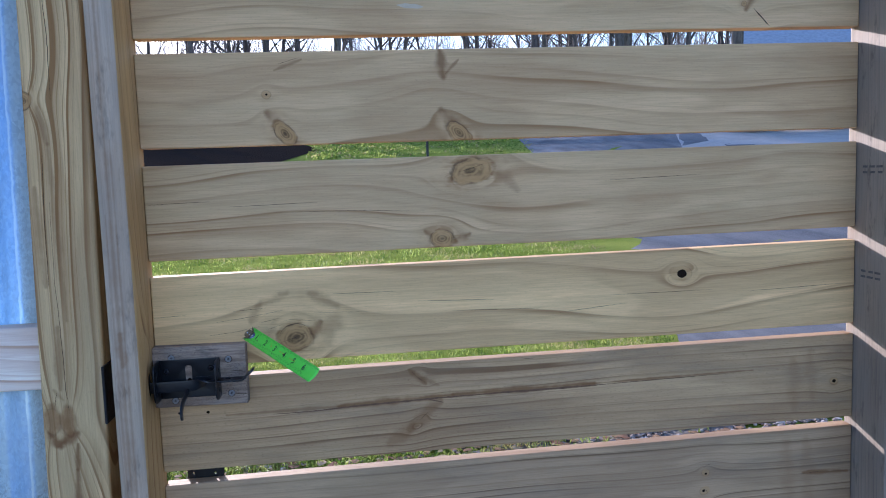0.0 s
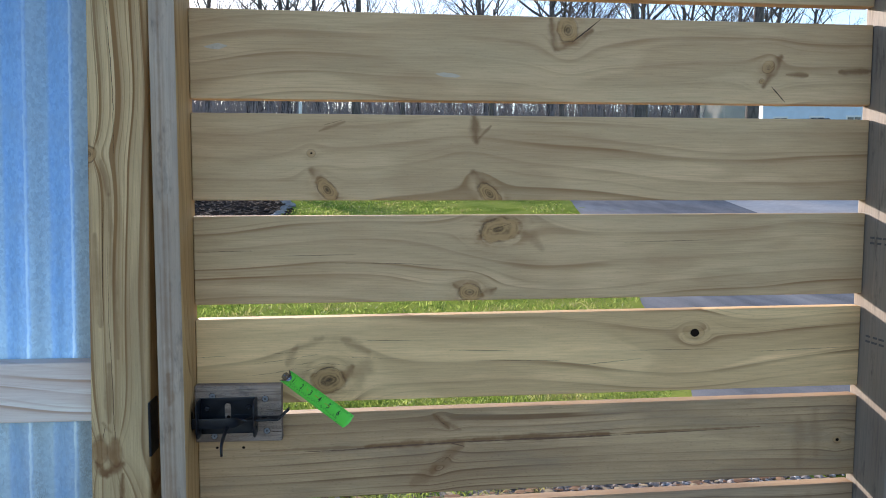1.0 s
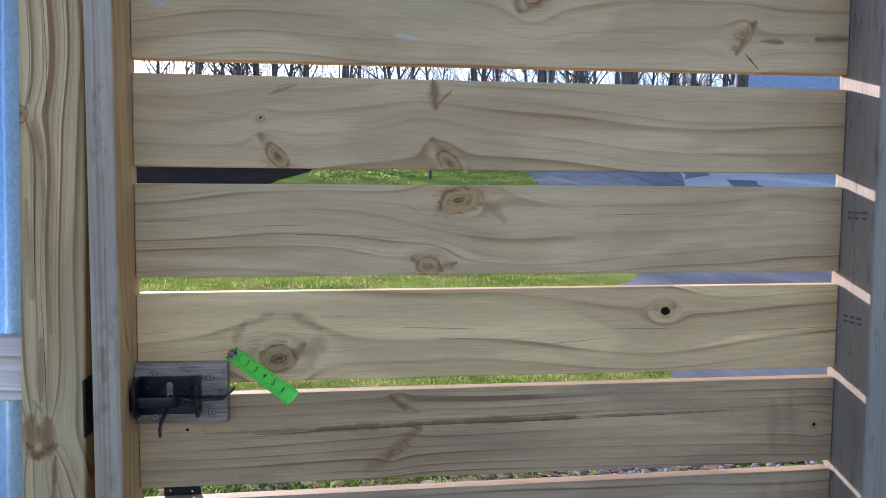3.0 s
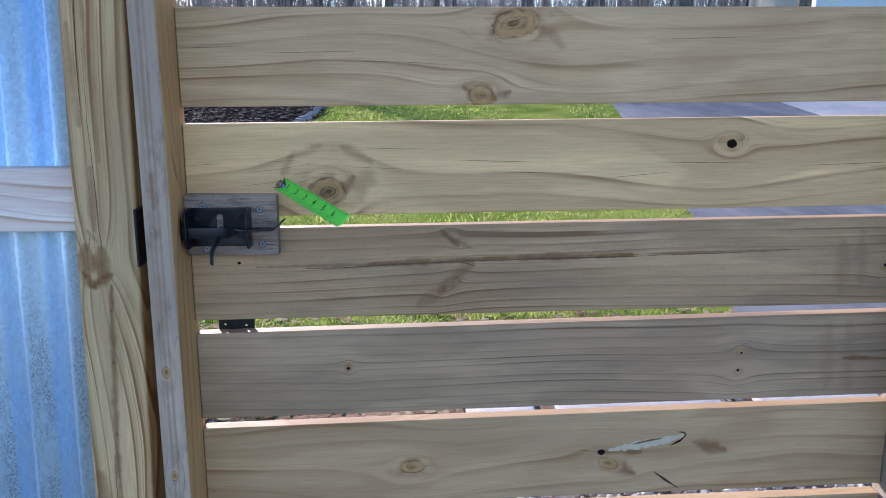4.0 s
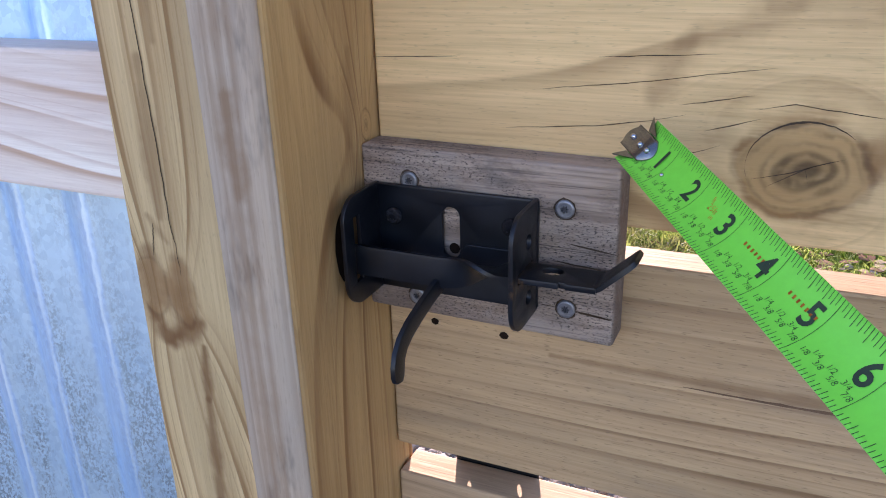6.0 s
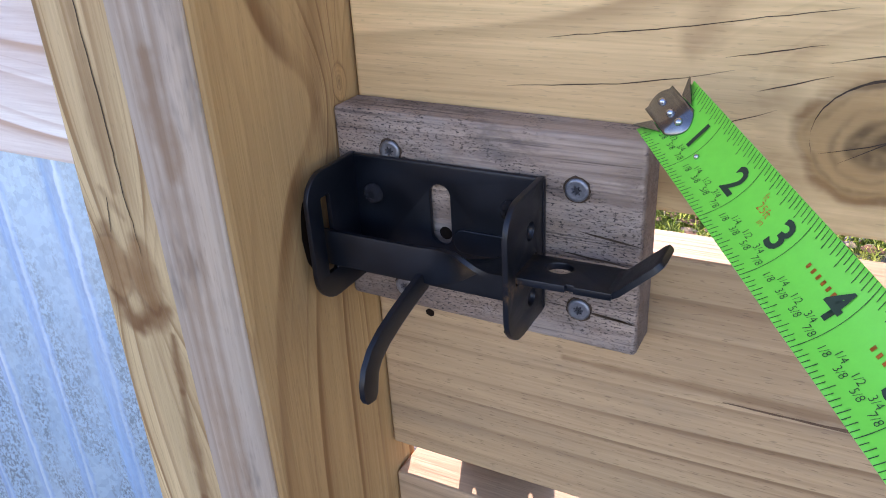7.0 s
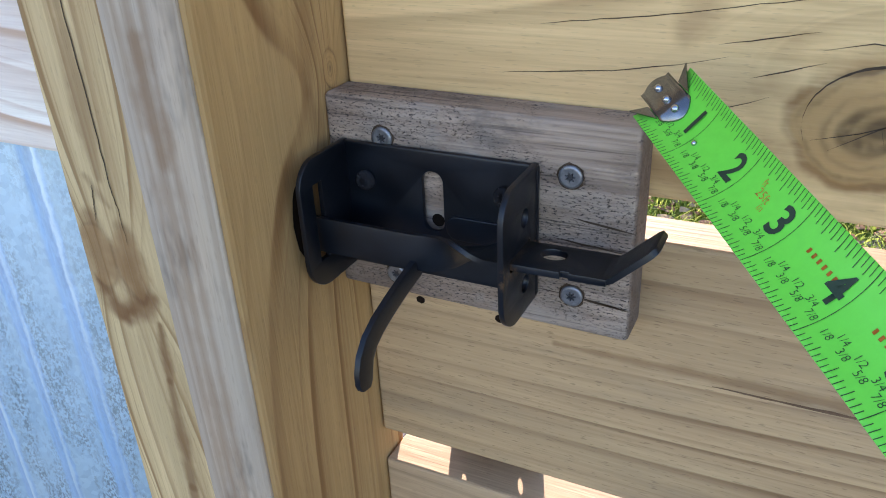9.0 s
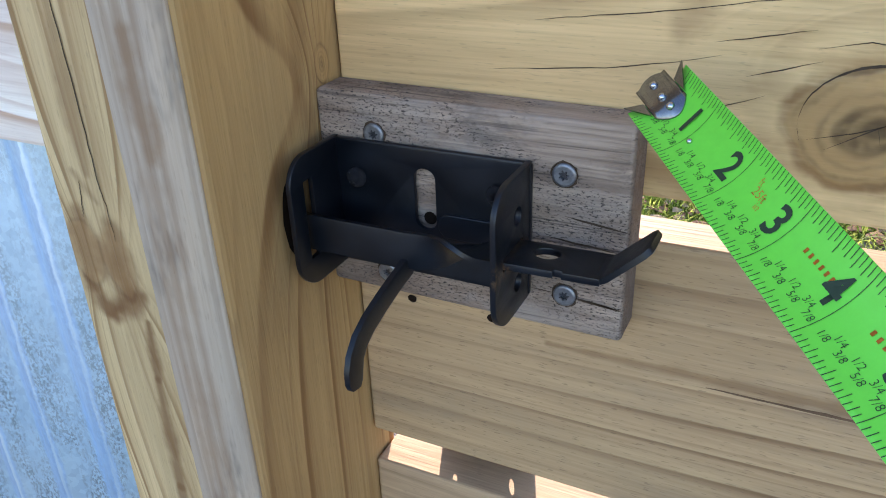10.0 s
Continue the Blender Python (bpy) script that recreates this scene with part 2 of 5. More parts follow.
def part(name, bm, material, parent=None, label="", smooth=False):
    """Links a bmesh or mesh as one object, under parent if given; the mesh is in world coordinates."""
    if isinstance(bm, bmesh.types.BMesh):
        me = finish(bm, name, material, smooth)
    else:
        me = bm
        if not me.materials:
            me.materials.append(material)
    ob = new(name, me)
    if parent is not None:
        ob.parent = parent
        ob.matrix_parent_inverse = PLACE.get(parent.name, Matrix()).inverted()
    PLACE[ob.name] = Matrix()
    if label:
        tagged(ob, label)
    return ob


PLACE = {}


def thing(name, at, label, category, group="", kind=""):
    ob = new(name)
    ob.empty_display_size = 0.05
    ob.location = at
    PLACE[ob.name] = Matrix.Translation(at)
    return tagged(ob, label, category, group, kind)


def lone(name, bm, material, label, category, group="", kind="", smooth=False):
    return tagged(part(name, bm, material, None, "", smooth), label, category, group, kind)


def plate(outline, holes, thick, m, bevel=0.0004):
    """A flat plate with holes, in the local xy plane, as a bmesh."""
    cu = bpy.data.curves.new("plate", "CURVE")
    cu.dimensions, cu.fill_mode, cu.extrude, cu.bevel_depth, cu.bevel_resolution = "2D", "BOTH", thick / 2 - bevel, bevel, 1
    for ring in (outline, *holes):
        s = cu.splines.new("POLY")
        s.points.add(len(ring) - 1)
        for p, q in zip(s.points, ring):
            p.co = (q[0], q[1], 0, 1)
        s.use_cyclic_u = True
    ob = bpy.data.objects.new("plate", cu)
    me = bpy.data.meshes.new_from_object(ob)
    bpy.data.objects.remove(ob)
    bm = bmesh.new()
    bm.from_mesh(me)
    bpy.data.meshes.remove(me)
    bmesh.ops.remove_doubles(bm, verts=bm.verts, dist=1e-6)
    bm.transform(m)
    return bm


def circle(cx, cy, r, n=24, ry=None):
    return [(cx + r * math.cos(2 * math.pi * i / n), cy + (ry or r) * math.sin(2 * math.pi * i / n)) for i in range(n)]


def rounded(x0, x1, y0, y1, r, n=6):
    """A rectangle with rounded corners; r: one radius or four (from lower left, anticlockwise)."""
    rs = r if isinstance(r, tuple) else (r,) * 4
    out = []
    for (cx, cy, a), q in zip(((x0 + rs[0], y0 + rs[0], 180), (x1 - rs[1], y0 + rs[1], 270), (x1 - rs[2], y1 - rs[2], 0), (x0 + rs[3], y1 - rs[3], 90)), rs):
        out += [(cx + q * math.cos(radians(a + 90 * i / n)), cy + q * math.sin(radians(a + 90 * i / n))) for i in range(n + 1)]
    return out


def merge(*bms):
    out = bmesh.new()
    for b in bms:
        me = bpy.data.meshes.new("tmp")
        b.to_mesh(me)
        b.free()
        out.from_mesh(me)
        bpy.data.meshes.remove(me)
    return out


def sweep(bm, stations):
    """A strip through stations (centre, half vector a, half vector b), with capped ends."""
    rings = []
    for c, a, b in stations:
        c, a, b = Vector(c), Vector(a), Vector(b)
        k = 0.72
        rings.append([bm.verts.new(c + p) for p in (a + b * k, a * k + b, -a * k + b, -a + b * k, -a - b * k, -a * k - b, a * k - b, a - b * k)])
    for r, s in zip(rings, rings[1:]):
        for i in range(8):
            bm.faces.new((r[i], r[(i + 1) % 8], s[(i + 1) % 8], s[i]))
    bm.faces.new(rings[0])
    bm.faces.new(rings[-1])
    return bm


def tube(verts, faces, pts, radii, sides):
    """Adds a tapered tube to vertex and face lists."""
    base = len(verts)
    for i, (p, r) in enumerate(zip(pts, radii)):
        d = (pts[min(i + 1, len(pts) - 1)] - pts[max(i - 1, 0)]).normalized()
        a = d.orthogonal().normalized()
        b = d.cross(a)
        for k in range(sides):
            w = 2 * math.pi * k / sides
            verts.append(tuple(p + (a * math.cos(w) + b * math.sin(w)) * r))
    for i in range(len(pts) - 1):
        for k in range(sides):
            q = base + i * sides
            faces.append((q + k, q + (k + 1) % sides, q + sides + (k + 1) % sides, q + sides + k))


def mesh_of(name, verts, faces, material, smooth=False):
    me = bpy.data.meshes.new(name)
    me.from_pydata(verts, [], faces)
    me.materials.append(material)
    if smooth:
        me.shade_smooth()
    return me


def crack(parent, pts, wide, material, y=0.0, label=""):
    """A split in the face of a board: a thin, jagged, tapering sliver along points (x, z). In M_CRACK its colour is
    the gap's shade.
    """
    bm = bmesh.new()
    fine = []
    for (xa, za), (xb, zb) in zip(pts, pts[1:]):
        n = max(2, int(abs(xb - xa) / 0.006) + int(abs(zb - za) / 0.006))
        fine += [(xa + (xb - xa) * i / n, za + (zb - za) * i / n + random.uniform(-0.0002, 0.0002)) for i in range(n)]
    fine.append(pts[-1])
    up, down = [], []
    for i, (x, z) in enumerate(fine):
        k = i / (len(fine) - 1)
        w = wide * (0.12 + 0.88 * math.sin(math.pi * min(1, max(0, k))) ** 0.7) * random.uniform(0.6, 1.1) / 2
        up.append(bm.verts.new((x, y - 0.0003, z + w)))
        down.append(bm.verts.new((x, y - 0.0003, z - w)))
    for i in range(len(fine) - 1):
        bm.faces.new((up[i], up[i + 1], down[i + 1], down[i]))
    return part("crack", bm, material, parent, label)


# ---- materials ----
def galvanised():
    """Zinc with spangle; black specks on one flank of each wave, its sheen and crest glints painted on."""
    t = Tree("galvanised_steel")
    o = t.tc.outputs["Object"]
    x, y, z = t.xyz(o)
    tone = t.xyz(t.voronoi(t.scale(o, (1, 1, 0.75)), 230.0, "Color"))[0]
    big = t.noise(o, 9.0, 5.0, 0.65)
    streak = t.noise(t.scale(o, (40.0, 40.0, 3.0)), 1.0, 4.0, 0.65)
    dark = t.noise(t.scale(o, (22.0, 22.0, 5.0), (0.3, 0, 0.2)), 1.0, 6.0, 0.75)
    grit = t.noise(t.scale(o, (1.0, 1.0, 0.55)), 480.0, 3.0, 0.7)
    frost = t.noise(t.scale(o, (1.0, 1.0, 0.45), (2, 0, 1)), 130.0, 4.0, 0.7)
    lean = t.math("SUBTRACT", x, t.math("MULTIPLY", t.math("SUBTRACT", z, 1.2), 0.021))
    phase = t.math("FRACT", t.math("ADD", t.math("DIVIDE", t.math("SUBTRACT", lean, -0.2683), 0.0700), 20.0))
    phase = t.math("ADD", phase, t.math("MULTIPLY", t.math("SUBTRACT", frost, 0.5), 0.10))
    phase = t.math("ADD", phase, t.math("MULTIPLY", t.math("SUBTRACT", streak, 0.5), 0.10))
    # pale flank and bright crest: reflections put into the colour by wave phase
    flank_sheen = t.math("MULTIPLY", t.span(phase, 0.06, 0.12), t.span(phase, 0.44, 0.54, 1.0, 0.0))
    crest_glint = t.math("MULTIPLY", t.span(phase, 0.0, 0.03), t.span(phase, 0.04, 0.09, 1.0, 0.0))
    crest_glint = t.math("MULTIPLY", crest_glint, t.span(streak, 0.34, 0.55, 0.35, 1.0))
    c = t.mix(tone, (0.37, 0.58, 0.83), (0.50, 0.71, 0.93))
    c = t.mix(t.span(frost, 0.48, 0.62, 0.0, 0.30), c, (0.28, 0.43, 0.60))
    c = t.mix(t.math("MULTIPLY", flank_sheen, 0.85), c, t.mix(tone, (0.49, 0.63, 0.70), (0.65, 0.79, 0.85)))
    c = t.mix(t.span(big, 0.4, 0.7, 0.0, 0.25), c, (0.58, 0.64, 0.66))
    c = t.mix(crest_glint, c, (0.80, 0.93, 1.0))
    spots = t.math("MULTIPLY", t.span(dark, 0.42, 0.58), t.span(grit, 0.46, 0.56))
    spots = t.math("MULTIPLY", spots, t.math("ADD", t.math("MULTIPLY", flank_sheen, 0.75), 0.22))
    spots = t.math("MULTIPLY", spots, t.span(z, 0.80, 1.16, 0.95, 0.18))
    c = t.mix(t.math("MULTIPLY", spots, 0.8), c, (0.13, 0.145, 0.15))
    t.bump(t.math("ADD", t.math("MULTIPLY", tone, 0.4), grit), 0.0003, 0.35)
    gloss = t.math("ADD", t.span(big, 0.3, 0.7, 0.27, 0.38), t.math("MULTIPLY", t.math("ADD", tone, flank_sheen), 0.12))
    return t.done(c, gloss, t.math("SUBTRACT", 0.42, t.math("MULTIPLY", spots, 0.4)))


def asphalt():
    t = Tree("asphalt")
    o = t.tc.outputs["Object"]
    g = t.noise(o, 90.0, 3.0, 0.7)
    b = t.noise(t.scale(o, (0.9, 0.16, 1.0)), 1.6, 5.0, 0.65)
    # wheel: mask of pale streaks, sunlight between tree shadows put into the colour
    wheel = t.noise(t.scale(o, (0.9, 0.13, 1.0), (3, 1, 0)), 1.0, 4.0, 0.62)
    c = t.mix(t.span(b, 0.3, 0.7), (0.07, 0.07, 0.073), (0.16, 0.156, 0.155))
    c = t.mix(t.span(wheel, 0.46, 0.66, 0.0, 0.6), c, (0.27, 0.26, 0.25))
    c = t.mix(t.span(g, 0.45, 0.75, 0.0, 0.5), c, (0.20, 0.20, 0.20))
    t.bump(g, 0.004, 0.6)
    return t.done(c, 0.7, spec=0.2)


def ground_soil():
    t = Tree("lawn_soil")
    o = t.tc.outputs["Object"]
    a = t.noise(o, 0.55, 5.0, 0.65)
    b = t.noise(o, 14.0, 4.0, 0.7)
    c = t.mix(t.span(a, 0.36, 0.62), (0.16, 0.21, 0.03), (0.27, 0.30, 0.06))
    c = t.mix(t.span(b, 0.5, 0.75, 0.0, 0.5), c, (0.20, 0.19, 0.08))
    t.bump(b, 0.03, 0.8)
    return t.done(c, 0.95, spec=0.0)


def blades():
    t = Tree("grass_blade")
    rnd = t.t.nodes.new("ShaderNodeNewGeometry").outputs["Random Per Island"]
    patch = t.noise(t.tc.outputs["Object"], 1.3, 4.0, 0.6)
    c = t.mix(rnd, (0.10, 0.185, 0.02), (0.47, 0.53, 0.13))
    shade = t.noise(t.tc.outputs["Object"], 3.4, 3.0, 0.6)
    c = t.mix(t.span(shade, 0.45, 0.6, 0.0, 0.8), c, (0.07, 0.125, 0.015))
    c = t.mix(t.span(patch, 0.5, 0.62, 0.0, 0.7), c, (0.40, 0.32, 0.15))
    t.bsdf.inputs["Transmission Weight"].default_value = 0.0
    t.bsdf.inputs["Subsurface Weight"].default_value = 0.0
    m = t.done(c, 0.6, spec=0.2)
    tr = t.t.nodes.new("ShaderNodeBsdfTranslucent")
    t.put(tr.inputs["Color"], c)
    ms = t.t.nodes.new("ShaderNodeMixShader")
    ms.inputs[0].default_value = 0.55
    t.t.links.new(t.bsdf.outputs[0], ms.inputs[1])
    t.t.links.new(tr.outputs[0], ms.inputs[2])
    t.t.links.new(ms.outputs[0], t.t.nodes["Material Output"].inputs["Surface"])
    return m


def scattered(name, a, b, c2, rough=0.8, size=40.0):
    """Loose pieces, each island with its own tone."""
    t = Tree(name)
    rnd = t.t.nodes.new("ShaderNodeNewGeometry").outputs["Random Per Island"]
    n = t.noise(t.tc.outputs["Object"], size, 4.0, 0.65)
    c = t.mix(t.span(rnd, 0.0, 0.6, smooth=False), a, b)
    c = t.mix(t.span(rnd, 0.75, 0.85), c, c2)
    c = t.mix(t.span(n, 0.4, 0.75, 0.0, 0.4), c, tuple(v * 0.5 for v in a))
    t.bump(n, 0.002, 0.5)
    return t.done(c, rough, spec=0.05)


def block_wood():
    t = Tree("weathered_block_wood")
    o = t.tc.outputs["Object"]
    x, y, z = t.xyz(o)
    flat = t.vec(x, z, y)
    band = t.noise(t.scale(flat, (7.0, 120.0, 120.0)), 1.0, 4.0, 0.65, 0.3)
    fib = t.noise(t.scale(flat, (30.0, 900.0, 900.0)), 1.0, 2.0)
    patch = t.noise(o, 26.0, 5.0, 0.7)
    speck = t.noise(t.scale(flat, (520.0, 1100.0, 1100.0)), 1.0, 4.0, 0.75)
    where = t.noise(o, 34.0, 3.0, 0.6)
    wide = t.noise(t.scale(flat, (5.0, 17.0, 17.0), (1, 5, 2)), 1.0, 5.0, 0.7)
    c = t.mix(t.span(band, 0.32, 0.68), (0.24, 0.165, 0.115), (0.47, 0.345, 0.25))
    c = t.mix(t.span(patch, 0.40, 0.64, 0.0, 0.65), c, (0.33, 0.275, 0.225))
    c = t.mix(t.span(wide, 0.45, 0.60, 0.0, 0.65), c, (0.135, 0.088, 0.06))
    c = t.mix(t.span(t.noise(t.scale(flat, (22.0, 60.0, 60.0), (3, 1, 0)), 1.0, 5.0, 0.72), 0.52, 0.68, 0.0, 0.55), c, (0.10, 0.075, 0.06))
    c = t.mix(t.span(t.noise(o, 60.0, 4.0, 0.7), 0.55, 0.8, 0.0, 0.5), c, (0.44, 0.32, 0.20))
    lines = t.noise(t.scale(flat, (9.0, 420.0, 420.0), (0, 2, 0)), 1.0, 2.0, 0.6)
    c = t.mix(t.span(lines, 0.60, 0.70, 0.0, 0.65), c, (0.06, 0.042, 0.034))
    dots = t.math("MULTIPLY", t.span(speck, 0.55, 0.61), t.span(where, 0.36, 0.54))
    c = t.mix(t.math("MULTIPLY", dots, 0.95), c, (0.022, 0.018, 0.016))
    c = t.mix(t.span(fib, 0.35, 0.8, 0.0, 0.35), c, (0.13, 0.10, 0.085))
    # right end face mixed darker for the shade it stands in, over sawn end grain
    c = t.mix(t.span(x, 0.1355, 0.1368, 0.0, 0.6), c, (0.08, 0.055, 0.04))
    t.bump(t.math("SUBTRACT", t.math("ADD", band, fib), t.math("ADD", dots, lines)), 0.0007, 0.75)
    return t.done(c, 0.72, spec=0.35)


def black_paint():
    t = Tree("black_powder_coat")
    o = t.tc.outputs["Object"]
    a = t.noise(o, 45.0, 4.0, 0.6)
    b = t.noise(o, 1900.0, 2.0, 0.6)
    c = t.mix(t.span(a, 0.35, 0.75), (0.003, 0.0042, 0.0065), (0.0075, 0.0100, 0.0145))
    x, y, z = t.xyz(o)
    near = t.math("SQRT", t.math("ADD", t.math("POWER", t.math("MULTIPLY", t.math("SUBTRACT", x, 0.0985), 1.3), 2.0), t.math("POWER", t.math("SUBTRACT", z, 1.1465), 2.0)))
    rust = t.math("MULTIPLY", t.span(near, 0.001, 0.006, 1.0, 0.0), t.span(t.noise(o, 420.0, 4.0, 0.7), 0.45, 0.62))
    c = t.mix(t.math("MULTIPLY", rust, 0.7), c, (0.13, 0.07, 0.03))
    c = t.mix(t.span(b, 0.66, 0.8, 0.0, 0.35), c, (0.05, 0.05, 0.05))
    t.bump(b, 0.00012, 0.5)
    return t.done(c, t.span(a, 0.3, 0.7, 0.30, 0.44), 0.0, 0.42)


def bark():
    t = Tree("bark")
    o = t.tc.outputs["Object"]
    n = t.noise(t.scale(o, (6, 6, 1.2)), 1.0, 5.0, 0.7)
    c = t.mix(t.span(n, 0.3, 0.7), (0.05, 0.042, 0.037), (0.17, 0.14, 0.12))
    t.bump(n, 0.03)
    return t.done(c, 0.9)


M_GALV, M_ASPHALT, M_SOIL, M_BLADE, M_BARK = galvanised(), asphalt(), ground_soil(), blades(), bark()
M_BLOCK, M_BLACK = block_wood(), black_paint()
# dark brown that stands for the shade inside cracks
M_CRACK = plain("dark_gap_brown", (0.06, 0.034, 0.016), 0.9, vary=0.3, size=200)
M_BARK_HOLE = plain("bark_and_hole_shade", (0.018, 0.011, 0.007), 0.9, vary=0.5, size=160, spec=0.05)
M_PALE = plain("pale_sapwood", (0.60, 0.49, 0.34), 0.7, vary=0.3, size=120)
M_STEEL = plain("zinc_screw_steel", (0.27, 0.27, 0.275), 0.38, 0.75, vary=0.6, size=420)
M_RECESS = plain("recess_shade_steel", (0.10, 0.10, 0.105), 0.3, 0.8, vary=0.7, size=700)
M_BLACKSCREW = plain("worn_black_screw", (0.045, 0.045, 0.05), 0.25, 0.9, vary=0.9, size=420, bump=0.0006)
M_CHROME = plain("bright_hook_steel", (0.24, 0.245, 0.25), 0.2, 0.9, vary=0.5, size=150)
M_RIVET = plain("polished_rivet", (0.55, 0.56, 0.57), 0.22, 0.95, vary=0.2, size=400)
M_GRAVEL = scattered("gravel", (0.17, 0.13, 0.105), (0.30, 0.25, 0.21), (0.42, 0.38, 0.34))
M_MULCH = scattered("mulch_chips", (0.022, 0.017, 0.014), (0.07, 0.052, 0.042), (0.16, 0.11, 0.08), 0.9)
M_LITTER = scattered("leaf_litter", (0.17, 0.085, 0.05), (0.26, 0.16, 0.09), (0.36, 0.28, 0.17), 0.85)
M_FLAG = plain("flagstone", (0.36, 0.335, 0.32), 0.75, vary=0.45, size=6, bump=0.004)
M_ROCK = plain("edging_rock", (0.27, 0.26, 0.255), 0.85, vary=0.5, size=9, bump=0.01)
M_MULCHBED = plain("mulch_soil", (0.035, 0.027, 0.022), 0.95, vary=0.5, size=12, bump=0.02, spec=0.0)
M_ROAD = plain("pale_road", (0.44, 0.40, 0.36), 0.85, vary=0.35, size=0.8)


# ---- ground ----
def rise(x, y):
    """The height of the ground: level by the gate, climbing to the woods and to the parking on the right."""
    bank = 0.07 * min(max((x - 5) / 9, 0), 1) * max(0.0, min(y, 30) - 8) * min(max((60 - y) / 20, 0), 1)
    if y < 5:
        return 0.0
    if y < 35:
        return 0.11 * (y - 5) ** 2 / 60 + bank
    if y < 110:
        return 1.65 + 0.11 * (y - 35) + bank
    return 9.9 + 0.02 * (y - 110)


def draped(name, rows, lift, material, label, category, cols=8, rough=0.0):
    """A sheet laid on the ground; rows of (y, x from, x to)."""
    verts, faces = [], []
    ys = []
    for (ya, a0, a1), (yb, b0, b1) in zip(rows, rows[1:]):
        n = max(1, int((yb - ya) / 1.2))
        ys += [(ya + (yb - ya) * i / n, a0 + (b0 - a0) * i / n, a1 + (b1 - a1) * i / n) for i in range(n)]
    ys.append(rows[-1])
    for y, x0, x1 in ys:
        for k in range(cols + 1):
            x = x0 + (x1 - x0) * k / cols
            j = 0.06 * noise.noise((y * 1.3, x, 3.0)) if k in (0, cols) else 0.0
            h = rough * noise.noise((x * 1.1, y * 1.1, 0.0))
            verts.append((x + j, y, rise(x, y) + lift + h))
    w = cols + 1
    for i in range(len(ys) - 1):
        for k in range(cols):
            faces.append((i * w + k, i * w + k + 1, (i + 1) * w + k + 1, (i + 1) * w + k))
    return tagged(part(name, mesh_of(name, verts, faces, material, True), material), label, category, kind="structure")


def ground_sheet():
    xs = [-900, -400, -180, -90, -60, -40] + [-30 + 3 * i for i in range(31)] + [80, 110, 180, 400, 900]
    ys = [-400, -150, -60, -30, -12, -6, -3] + [i for i in range(0, 111, 2)] + [140, 200, 400, 900]
    verts = [(x, y, rise(x, y)) for y in ys for x in xs]
    w = len(xs)
    faces = [(j * w + i, j * w + i + 1, (j + 1) * w + i + 1, (j + 1) * w + i) for j in range(len(ys) - 1) for i in range(w - 1)]
    return tagged(part("ground", mesh_of("ground", verts, faces, M_SOIL, True), M_SOIL), "rough spring lawn rising gently towards bare woods", "ground", kind="structure")


ground_sheet()
# unseen ground added inside the gate, to bounce neutral light onto the boards
M_YARD = plain("bounce_ground_grey", (0.15, 0.147, 0.143), 0.85, vary=0.25, size=1.2, bump=0.003)
draped("bounce_pavement", [(-60, -60, 60), (-20, -60, 60), (-0.1, -60, 60), (0.35, -60, 60)], 0.006, M_YARD, "unseen plain ground inside the gate, added for neutral bounce light", "yard", 12)
draped("road", [(2.75, 2.12, 24), (4.9, 2.95, 26), (8.2, 3.75, 28), (12, 4.9, 30), (16, 5.65, 30), (24, 7.1, 30), (34, 8.5, 27), (40, 9.25, 19), (43, 9.6, 15)], 0.012, M_ASPHALT, "blue-grey asphalt driveway with sunlit streaks painted pale", "driveway", 14)
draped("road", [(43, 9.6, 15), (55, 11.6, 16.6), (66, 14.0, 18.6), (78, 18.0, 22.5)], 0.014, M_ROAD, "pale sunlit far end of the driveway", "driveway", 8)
draped("road", [(13, 10.2, 30), (16, 10.3, 30), (20, 10.75, 30), (23, 11.1, 30), (27, 12.6, 30), (31, 14.0, 29)], 0.020, M_ROAD, "pale beige strip beside the asphalt", "parking strip", 12)
draped("ground", [(0.6, -3.0, 2.6), (1.6, -3.0, 2.7), (2.1, -2.4, 2.5), (2.45, 0.3, 2.35), (2.75, 1.2, 2.3)], 0.008, plain("gravel_bed", (0.17, 0.145, 0.125), 0.95, vary=0.5, size=30, bump=0.01), "brown gravel bed outside the gate", "gravel bed", 10)
draped("ground", [(12.5, -13, -3.6), (14, -14, -2.6), (16, -15, -2.35), (24, -16, -1.9), (27.5, -16, -2.6), (34, -17, -3.7), (38, -17, -3.4), (46, -18, -1.5), (50, -18, -2.5)], 0.03, M_MULCHBED, "dark mulched planting bed", "mulch bed", 16, 0.05)


